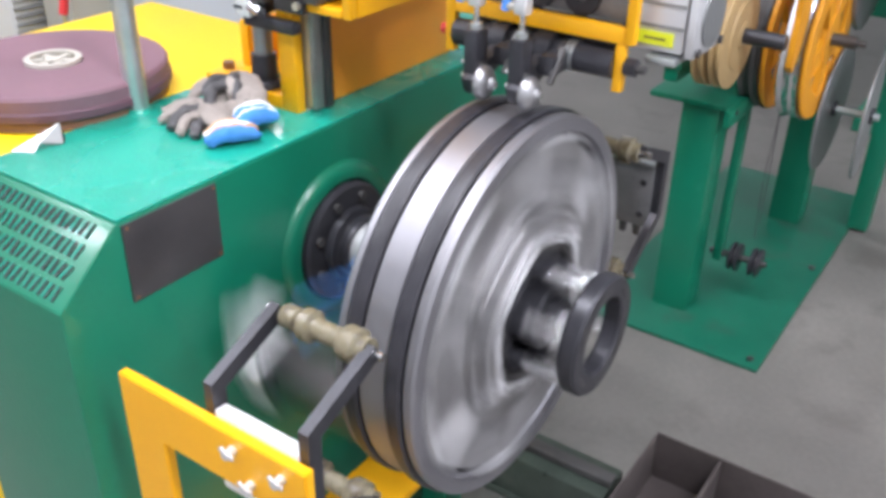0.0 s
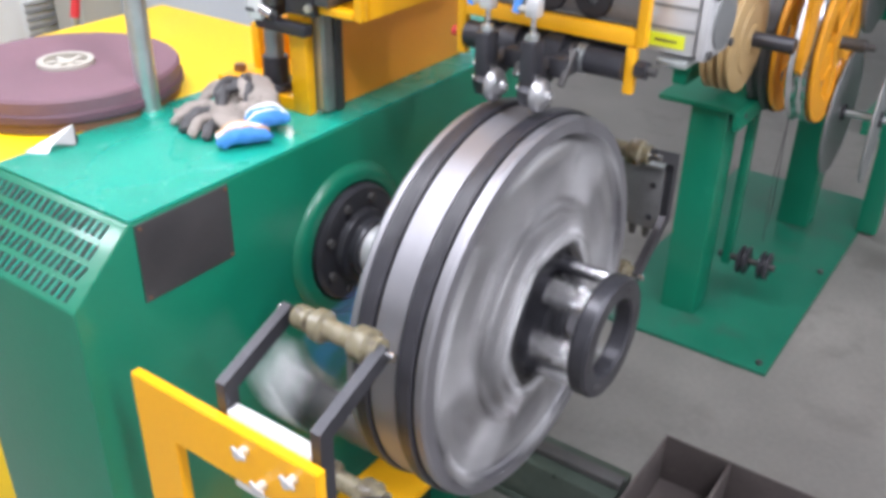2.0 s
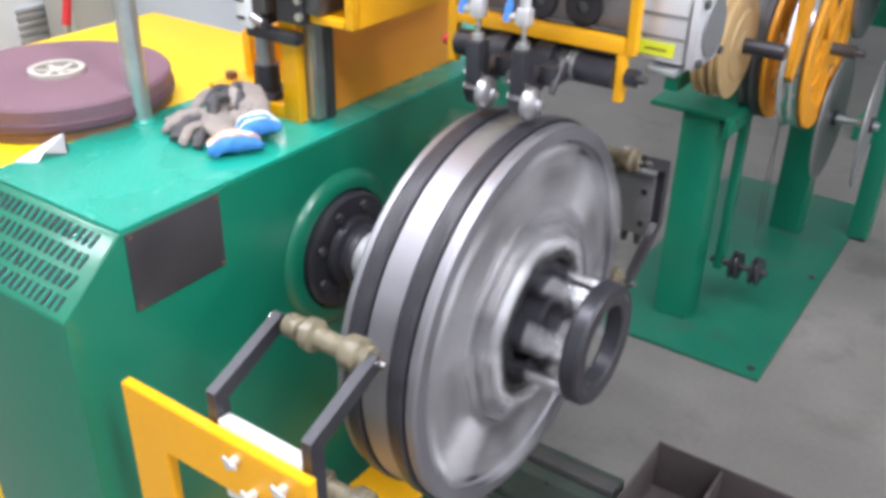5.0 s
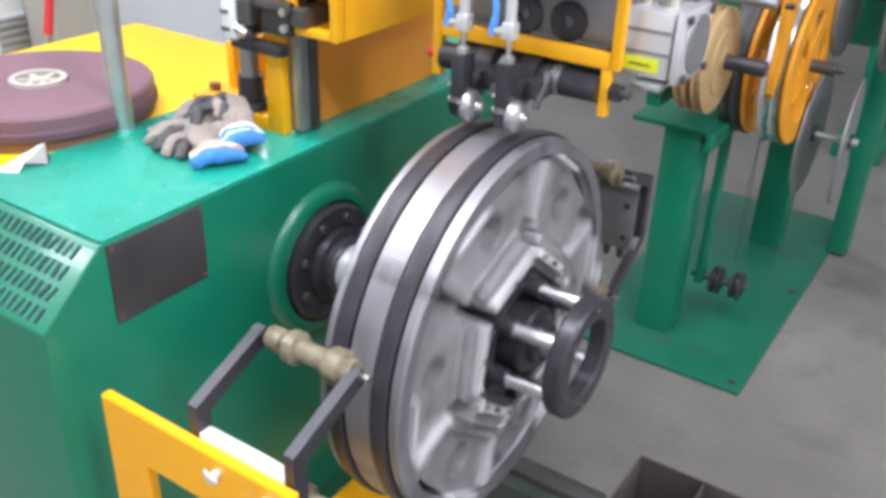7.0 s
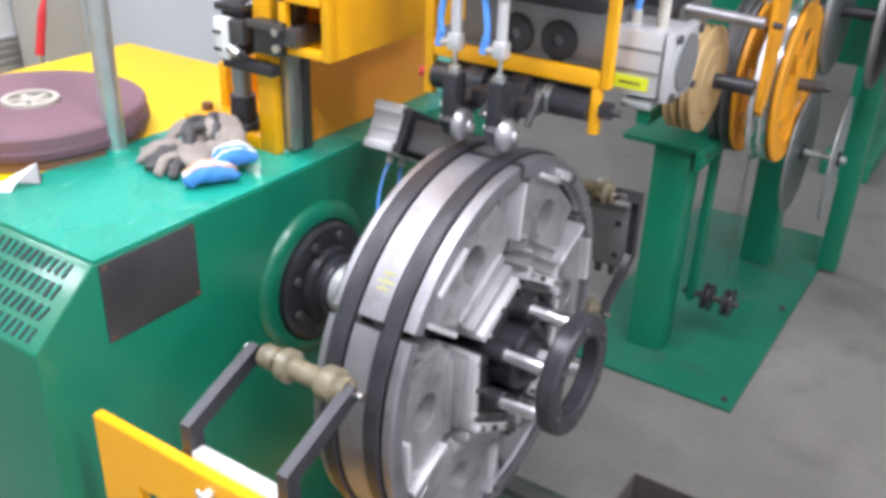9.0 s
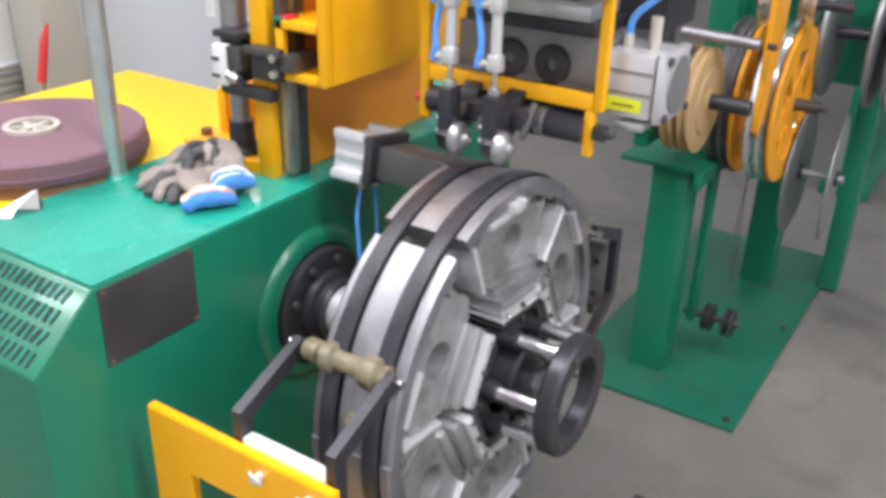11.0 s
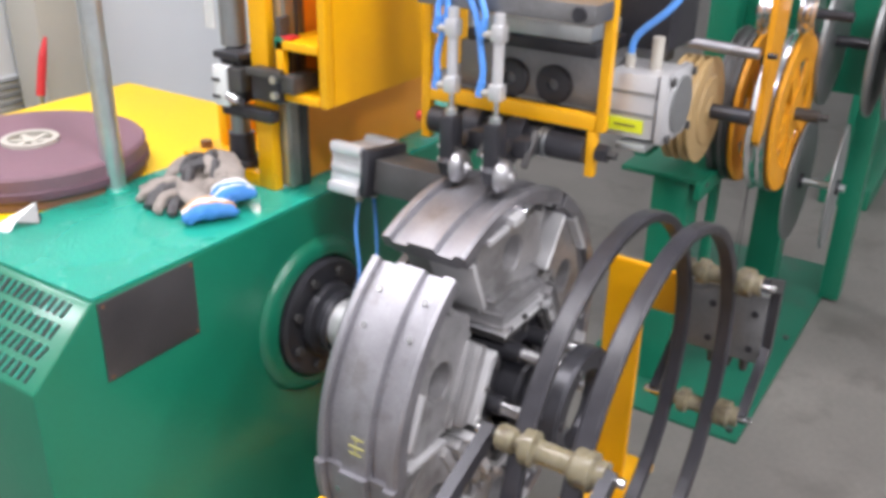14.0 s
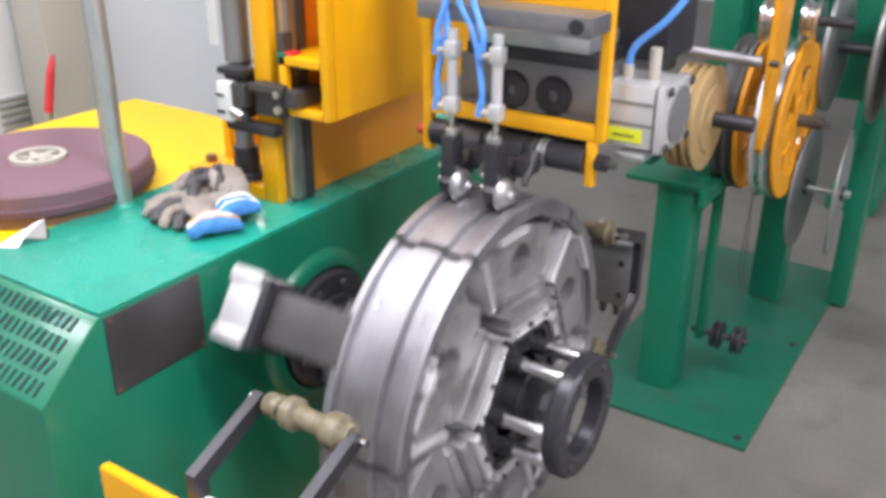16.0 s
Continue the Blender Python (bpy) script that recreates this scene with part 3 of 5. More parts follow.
    f = part("frame_plate", box(bmesh.new(), fx, fx + 0.014, -0.4250, -0.170, 1.243 + up, 1.264 + up, 0.002), YELLOW, h, "yellow open steel frame")
    part("frame_post", box(bmesh.new(), fx, fx + 0.014, -0.170, -0.155, 1.186 + up, 1.75, 0.002), YELLOW, f)
    part("frame_post", box(bmesh.new(), fx, fx + 0.014, -0.439, -0.4255, 1.243 + up, 1.75, 0.002), YELLOW, f)
    part("frame_lug", box(bmesh.new(), fx, fx + 0.014, -0.428, -0.415, 1.180 + up, 1.2425 + up, 0.002), YELLOW, f)
    part("frame_top", box(bmesh.new(), fx, fx + 0.014, -0.4250, -0.170, 1.381 + up, 1.75, 0.002), YELLOW, f)
    tz = 1.214 + up
    tx = fx + 0.008
    tb = part("roller_tube", rod(bmesh.new(), (tx, -0.171, tz), (tx, -0.4145, tz), 0.0190, n=36), BLACK, h, "black cross tube with collars")
    for y in (-0.205, -0.222, -0.270, -0.277, -0.285, -0.338, -0.348, -0.355):
        part("collar", rod(bmesh.new(), (tx, y, tz), (tx, y - 0.005, tz), 0.0205, n=36), GALV if y in (-0.270, -0.277, -0.348, -0.355) else DARK, tb)
    part("end_nut", rod(bmesh.new(), (tx, -0.4285, tz), (tx, -0.444, tz), 0.012, n=6), BLACK, tb)
    part("end_stud", rod(bmesh.new(), (tx, -0.444, tz), (tx, -0.456, tz), 0.006, n=12), DARK, tb)
    part("red_plug", rod(bmesh.new(), (tx, -0.1545, tz), (tx, -0.146, tz), 0.008, n=12), RED, tb)
    part("tube_holder", box(bmesh.new(), fx + 0.022, fx + 0.034, -0.410, -0.185, 1.196 + up, 1.2615 + up, 0.003), BLACK, h, "black holder plate behind the tube")
    # gear unit behind the frame
    g = part("gear_unit", box(bmesh.new(), fx + 0.03, 0.16, -0.425, -0.20, 1.2625 + up, 1.330 + up, 0.004), UNIT, h, "grey guide unit with two round sockets")
    for y in (-0.285, -0.350):
        part("socket", lathe(bmesh.new(), [(0.008, 0), (0.008, 0.006), (0.0245, 0.006), (0.0265, 0.004), (0.0265, 0)], pose(fx + 0.0295, y, 1.288 + up, 0, 0, 90), 32), BLACK, g)
    part("unit_cap", box(bmesh.new(), fx + 0.022, 0.15, -0.41, -0.215, 1.3305 + up, 1.348 + up, 0.003), BLACK, g)
    part("unit_top", box(bmesh.new(), fx + 0.024, 0.13, -0.40, -0.220, 1.3485 + up, 1.370 + up, 0.003), GALV, g)
    part("clamp_bar", box(bmesh.new(), -0.085, fx - 0.001, -0.438, -0.185, 1.388 + up, 1.412 + up, 0.003), UNIT, h, "dark steel clamp bar across the frame")
    part("clamp_bolt", rod(bmesh.new(), (fx - 0.057, -0.418, 1.400 + up), (fx - 0.062, -0.418, 1.400 + up), 0.009, n=16), BLACK, h)
    # square air cylinder on the outer side
    m = part("square_cylinder", box(bmesh.new(), 0.010, 0.100, -0.489, -0.404, 1.231 + up, 1.317 + up, 0.006), ALU, h, "silver square air cylinder with yellow sticker")
    part("cylinder_cap", box(bmesh.new(), 0.005, 0.105, -0.506, -0.490, 1.227 + up, 1.322 + up, 0.012), ALU, m)
    part("piston_face", rod(bmesh.new(), (0.055, -0.5063, 1.2745 + up), (0.055, -0.509, 1.2745 + up), 0.038, n=40), GREYDISC, m)
    for x in (0.016, 0.094):
        for z in (1.237, 1.312):
            part("cap_screw", rod(bmesh.new(), (x, -0.5063, z + up), (x, -0.510, z + up), 0.006, n=12), DARK, m)
    for z in (1.262, 1.290):
        part("body_groove", box(bmesh.new(), 0.0088, 0.0098, -0.488, -0.405, z + up, z + up + 0.004), GREYDISC, m, smooth=False)
    part("sticker", box(bmesh.new(), 0.0075, 0.0095, -0.476, -0.427, 1.240 + up, 1.257 + up), LIME, m, "fluorescent yellow warning sticker", smooth=False)
    part("sticker_bar", box(bmesh.new(), 0.0066, 0.0074, -0.466, -0.437, 1.2475 + up, 1.2495 + up), DARK, m, smooth=False)
    part("mount_plate", box(bmesh.new(), -0.002, 0.092, -0.486, -0.4455, 1.2185 + up, 1.2275 + up, 0.002), GALV, h, "thin steel mounting plate")
    part("fitting", rod(bmesh.new(), (0.045, -0.436, 1.3165 + up), (0.045, -0.436, 1.334 + up), 0.007, n=12), IVORY, m)
    part("fitting", rod(bmesh.new(), (0.05, -0.470, 1.3165 + up), (0.05, -0.470, 1.358 + up), 0.008, n=12), IVORY, m)
    tube("air_hose", [(0.045, -0.436, 1.332 + up), (0.047, -0.442, 1.358 + up), (0.06, -0.478, 1.395 + up), (0.09, -0.500, 1.44 + up), (0.14, -0.50, 1.50 + up)], 0.005, BLUE, h, "blue air hose")
    part("dark_bracket", box(bmesh.new(), 0.09, 0.20, -0.47, -0.34, 1.33 + up, 1.62, 0.004), BLACK, h)
    # press roller arms
    for y in (-0.264, -0.332):
        cx, yc = -0.094, y + 0.016
        a = part("press_arm", box(bmesh.new(), cx - 0.014, cx + 0.014, yc - 0.0105, yc + 0.0105, 1.186, 1.262, 0.004), BLACK, h, "black press roller arm with small air cylinder")
        part("clamp_ring", rod(bmesh.new(), (tx, y + 0.030, tz), (tx, y + 0.004, tz), 0.027, n=32), BLACK, a)
        part("swing_arm", box(bmesh.new(), -0.014, 0.072, y + 0.004, y + 0.024, -0.013, 0.013, 0.005, pose(AX, 0, 1.1945, 0, -22, 0)), BLACK, a)
        part("stop_block", box(bmesh.new(), -0.074, -0.034, y - 0.022, y + 0.002, 1.212, 1.238, 0.004, None), BLACK, a)
        part("lever_link", box(bmesh.new(), -0.004, 0.004, y - 0.026, y - 0.018, -0.026, 0.026, 0.002, pose(-0.066, 0, 1.226, 0, 40, 0)), DARK, a)
        part("press_roller", lathe(bmesh.new(), [(0.003, 0.005), (0.0205, 0.005), (0.0228, 0.002), (0.0228, -0.003), (0.0205, -0.0065), (0.0170, -0.0085), (0.0120, -0.0115), (0.0095, -0.0125), (0.0085, -0.0165), (0.003, -0.0175)], pose(AX, y - 0.002, 1.1945), 40), ROLLER, a, "shiny domed steel press roller")
        part("roller_pin", rod(bmesh.new(), (AX, y + 0.026, 1.1945), (AX, y - 0.021, 1.1945), 0.0048, n=16), CHROME, a)
        for z in (1.198, 1.216):
            part("pivot_screw", rod(bmesh.new(), (cx - 0.004, yc + 0.016, z), (cx - 0.004, yc - 0.012, z), 0.0042, n=12), CHROME, a)
        part("rod_eye", rod(bmesh.new(), (cx, yc, 1.2625), (cx, yc, 1.270), 0.0085, n=12), GALV, a)
        part("piston", rod(bmesh.new(), (cx, yc, 1.270), (cx, yc, 1.300), 0.0038, n=12), CHROME, a)
        part("air_cylinder", rod(bmesh.new(), (cx, yc, 1.292), (cx, yc, 1.402), 0.0072, n=24), ALU, a)
        part("cylinder_head", box(bmesh.new(), cx - 0.009, cx + 0.009, yc - 0.009, yc + 0.009, 1.292, 1.314, 0.003), ALU, a)
        part("cylinder_head", box(bmesh.new(), cx - 0.009, cx + 0.009, yc - 0.009, yc + 0.009, 1.366, 1.388, 0.003), ALU, a)
        for z in (1.300, 1.374):
            part("elbow", rod(bmesh.new(), (cx, yc + 0.006, z), (cx - 0.004, yc + 0.024, z + 0.001), 0.0055, n=12), IVORY, a)
            part("elbow_cap", rod(bmesh.new(), (cx - 0.004, yc + 0.024, z - 0.005), (cx - 0.004, yc + 0.020, z + 0.016), 0.0055, n=12), BLUE, a)
        mid_ = -0.225 + (y + 0.264) * 0.25
        tube("air_hose", [(cx - 0.004, yc + 0.020, 1.314), (cx - 0.003, yc + 0.0215, 1.340), (cx + 0.002, 0.6 * yc - 0.4 * 0.222, 1.400), (-0.078, mid_, 1.450), (-0.050, -0.224, 1.54)], 0.0044, BLUE, a, "pale blue air hose")
        tube("air_hose", [(cx - 0.004, yc + 0.020, 1.388), (cx - 0.002, yc + 0.0215, 1.402), (cx + 0.008, 0.5 * yc - 0.5 * 0.226, 1.446), (-0.060, mid_ - 0.006, 1.490), (-0.044, -0.228, 1.56)], 0.0044, BLUE, a, "pale blue air hose")
    return h

# ---------------------------------------------------------------- winding drum
RING_Y = (-0.263, -0.331)      # planes of the two rings along the axis
SEG = [(57.5 + 60 * k, 28.8, k % 3 != 0) for k in range(6)]     # middle from the axial cylinder, half width, stays out


def drum():
    d = new("winding_drum")
    d.empty_display_size = 0.05
    d.location = (AX, 0, AZ)
    ORIGIN[d.name] = Vector((0, 0, 0))
    tagged(d, "steel winding drum of six segments on a black hub", "winding drum")
    part("shaft", rod(bmesh.new(), (0, -0.05, 0), (0, -0.236, 0), 0.040, n=40), ALU, d, "polished steel spindle shaft")
    part("spindle_collar", lathe(bmesh.new(), [(0.041, -0.026), (0.041, -0.057), (0.047, -0.057), (0.050, -0.053), (0.050, -0.042), (0.060, -0.038), (0.062, -0.026)], None, 48), BLACK, d, "black stepped spindle collar")
    part("back_plate", lathe(bmesh.new(), [(0.02, -0.222), (0.02, -0.236), (0.205, -0.236), (0.205, -0.222)], None, 64), DARK, d, "dark round back plate")
    part("hub_core", lathe(bmesh.new(), [(0.01, -0.237), (0.01, -0.355), (0.052, -0.355), (0.056, -0.348), (0.056, -0.237)], None, 48), BLACK, d, "black hub core")
    for k in range(6):
        gap = 27.5 + 60 * k
        a = radians(gap)
        p = Vector((math.cos(a), 0, math.sin(a))) * 0.076
        part("guide_rod", rod(bmesh.new(), p + Vector((0, -0.30, 0)), p + Vector((0, -0.462, 0)), 0.0105, n=20), CHROME, d, "bright steel guide rod")
        m = pose(0, 0, 0, 0, -gap, 0)
        part("slide_key", box(bmesh.new(), 0.055, 0.20, -0.300, -0.250, -0.012, 0.012, 0.002, m), BLACK, d)
        part("rod_sleeve", rod(bmesh.new(), p + Vector((0, -0.237, 0)), p + Vector((0, -0.392, 0)), 0.0135, n=20), BLACK, d, "black guide rod sleeve")
    ring = part("end_ring", lathe(bmesh.new(), [(0.057, -0.455), (0.057, -0.475), (0.060, -0.478), (0.0855, -0.478), (0.0890, -0.474), (0.0890, -0.455), (0.0855, -0.451), (0.060, -0.451)], None, 64), BLACK, d, "black end ring on guide rods")
    for k in range(6):
        a = radians(27 + 60 * k)
        p = Vector((math.cos(a), 0, math.sin(a))) * 0.073
        part("ring_bolt", rod(bmesh.new(), p + Vector((0, -0.4775, 0)), p + Vector((0, -0.481, 0)), 0.006, n=12), DARK, ring)
    nut = part("hub_face", lathe(bmesh.new(), [(0.008, -0.3555), (0.008, -0.412), (0.030, -0.412), (0.033, -0.408), (0.033, -0.398), (0.046, -0.396), (0.050, -0.392), (0.050, -0.3555)], None, 40), BLACK, d, "stepped black hub face")
    part("draw_nut", rod(bmesh.new(), (0, -0.4125, 0), (0, -0.430, 0), 0.020, n=6), STEEL, nut)
    part("draw_screw", rod(bmesh.new(), (0, -0.430, 0), (0, -0.446, 0), 0.012, n=20), CHROME, nut)
    # six segments
    R = 0.285
    y0, y1 = -0.236, -0.361
    prof = [(0.263, y0), (R - 0.003, y0), (R, y0 - 0.004)]
    for g in RING_Y:
        prof += [(R, g + 0.0150), (R - 0.003, g + 0.0130), (R - 0.009, g + 0.0118), (R - 0.009, g - 0.0118), (R - 0.003, g - 0.0130), (R, g - 0.0150)]
    prof += [(R, y1 + 0.004), (R - 0.003, y1), (0.263, y1), (0.263, y1 + 0.010), (0.258, y1 + 0.014), (0.258, y0 - 0.014), (0.263, y0 - 0.010)]
    segs = []
    for mid, half, stays in SEG:
        s = part("segment", lathe(bmesh.new(), prof, None, 18, mid - half, 2 * half), STEEL, d, "steel rim segment with two bead grooves")

        def piece(name, bm, mat, label=""):
            return part(name, bm, mat, s, label)
        m = pose(0, 0, 0, 0, -(mid - 90), 0)         # local z is radial, local x tangential
        for da in (-21, -11):
            for g in RING_Y:
                a = radians(mid + da)
                p = Vector((math.cos(a), 0, math.sin(a)))
                piece("groove_screw", rod(bmesh.new(), p * 0.2755 + Vector((0, g - 0.004, 0)), p * 0.2785 + Vector((0, g - 0.004, 0)), 0.0042, n=12), CHROME)
        piece("web", lathe(bmesh.new(), [(0.135, -0.285), (0.135, -0.300), (0.2585, -0.300), (0.2585, -0.285)], None, 24, mid - 22, 44), CAST, "curved cast web")
        bm = bmesh.new()
        holed(bm, [(-0.066, 0.150), (0.066, 0.150), (0.094, 0.166), (0.084, 0.236), (0.0, 0.2525), (-0.082, 0.246), (-0.098, 0.205)], (0.004, 0.199), 0.0260, 0.040, m @ Matrix.Translation((0, -0.352, 0)))
        bmesh.ops.recalc_face_normals(bm, faces=bm.faces[:])
        bmesh.ops.bevel(bm, geom=[e for e in bm.edges if len(e.link_faces) == 2 and e.calc_face_angle(0) > 0.9], offset=0.0022, segments=2, affect="EDGES")
        piece("cheek", bm, CAST, "cast cheek plate with large round hole")
        piece("hole_floor", rod(bmesh.new(), m @ Vector((0.004, -0.3195, 0.199)), m @ Vector((0.004, -0.312, 0.199)), 0.0258, n=28), CAST)
        piece("edge_bar", box(bmesh.new(), -0.036, 0.036, -0.3650, -0.305, -0.0040, 0.0040, 0.001, m @ Matrix.Translation((-0.044, 0, 0.2505)) @ pose(0, 0, 0, 0, -4, 0)), ALU, "bright machined edge")
        for u, v, lean, h0, h1 in ((-0.096, 0.196, -24, -0.048, 0.036),):
            piece("rib", box(bmesh.new(), -0.0038, 0.0038, -0.360, -0.292, h0, h1, 0.0015, m @ Matrix.Translation((u, 0, v)) @ pose(0, 0, 0, 0, lean, 0)), ALU)
        for q in (-1, 1):
            piece("end_wall", box(bmesh.new(), 0.150, 0.2585, -0.346, -0.252, -0.005, 0.005, 0.0015, pose(0, 0, 0, 0, -(mid + q * 24.5), 0)), CAST)
        piece("foot_block", box(bmesh.new(), -0.060, 0.060, -0.358, -0.282, 0.140, 0.158, 0.006, m), CAST, "stepped cast foot block")
        piece("foot_step", box(bmesh.new(), -0.057, 0.057, -0.369, -0.286, 0.121, 0.1395, 0.007, m), CAST)
        piece("clamp_strip", box(bmesh.new(), -0.052, 0.052, -0.377, -0.304, 0.106, 0.1205, 0.003, m), ALU, "bolted steel clamp strip")
        piece("slide_plate", box(bmesh.new(), -0.046, 0.046, -0.372, -0.296, 0.092, 0.1055, 0.002, m), DARK)
        piece("guide_block", box(bmesh.new(), -0.036, 0.036, -0.366, -0.256, 0.062, 0.0915, 0.002, m), BLACK, "black guide block")
        for x in (-0.042, 0.0, 0.042):
            piece("cap_screw", rod(bmesh.new(), m @ Vector((x, -0.3772, 0.113)), m @ Vector((x, -0.382, 0.113)), 0.0040, n=12), DARK if abs(x) < 0.02 else CHROME)
        for x in (-0.026, 0.026):
            piece("block_screw", rod(bmesh.new(), m @ Vector((x, -0.3662, 0.078)), m @ Vector((x, -0.370, 0.078)), 0.0055, n=12), DARK)
        if abs(mid - 357.5) < 0.1:
            mm = pose(0, 0, 0, 0, -(mid + 4 - 90), 0)
            piece("rim_clip", box(bmesh.new(), -0.014, 0.014, -0.374, -0.350, 0.2560, 0.2690, 0.003, mm), ALU)
            for x in (0.022, 0.036):
                piece("clip_screw", rod(bmesh.new(), mm @ Vector((x, -0.350, 0.262)), mm @ Vector((x, -0.372, 0.262)), 0.0065, n=12), DARK if x > 0.03 else CHROME)
        segs.append(s)
    # chalk mark on one rim
    bm = bmesh.new()
    for a0, a1, ya, yb in ((113.5, 118.2, -0.298, -0.300), (115.5, 116.1, -0.288, -0.312), (117.4, 118.0, -0.290, -0.308), (113.2, 113.8, -0.292, -0.310)):
        lathe(bm, [(R + 0.0002, ya), (R + 0.0008, ya), (R + 0.0008, yb), (R + 0.0002, yb)], None, 4, a0 - 39, a1 - a0)
    part("chalk_mark", bm, CHALK, segs[0], "yellow chalk mark")
    # axial air cylinder on the back plate, at angle 0
    c = 0.264
    cyl_ = part("axial_cylinder", box(bmesh.new(), c - 0.029, c + 0.029, -0.104, -0.046, -0.040, 0.040, 0.003), ALU, d, "ribbed aluminium air cylinder")
    for x in (-0.030, 0.030):
        for z in (-0.041, 0.041):
            part("corner_rib", box(bmesh.new(), c + x - 0.008, c + x + 0.008, -0.104, -0.048, z - 0.009, z + 0.009, 0.004), ALU, cyl_)
    part("middle_rib", box(bmesh.new(), c - 0.006, c + 0.006, -0.104, -0.048, -0.043, 0.043, 0.002), ALU, cyl_)
    part("end_plate", box(bmesh.new(), c - 0.036, c + 0.036, -0.120, -0.1045, -0.049, 0.049, 0.006), BLACK, cyl_)
    part("square_arm", box(bmesh.new(), c - 0.028, c + 0.022, -0.246, -0.1205, -0.036, 0.036, 0.004), DARK, d, "dark square steel arm")
    part("arm_foot", box(bmesh.new(), 0.17, c + 0.010, -0.2340, -0.2235, -0.05, 0.05, 0.003), DARK, d)
    for z in (-0.018, 0.018):
        part("elbow", rod(bmesh.new(), (c - 0.034, -0.085, z), (c - 0.052, -0.085, z), 0.006, n=12), IVORY, cyl_)
        tube("air_hose", [(c - 0.05, -0.085, z), (0.17, -0.088, z * 1.4), (0.10, -0.098, z * 1.2), (0.058, -0.085, z)], 0.0026, BLUE, cyl_, "thin blue air hose")
    return d, segs


def rings():
    out = []
    for y in RING_Y:
        bm = bmesh.new()
        w, a, b = 0.0108, 0.2755, 0.2900
        lathe(bm, [(a, w - 0.002), (a + 0.003, w), (b - 0.003, w + 0.0008), (b - 0.0006, w - 0.002), (b, 0), (b - 0.0006, -w + 0.002), (b - 0.003, -w - 0.0008), (a + 0.003, -w), (a, -w + 0.002)], None, 120)
        ob = new("bead_ring", finish(bm, "bead_ring", RUBBER))
        ob.location = (AX, y, AZ)
        out.append(tagged(ob, "black rubber-coated bead wire ring", "bead ring", "bead rings"))
    return out


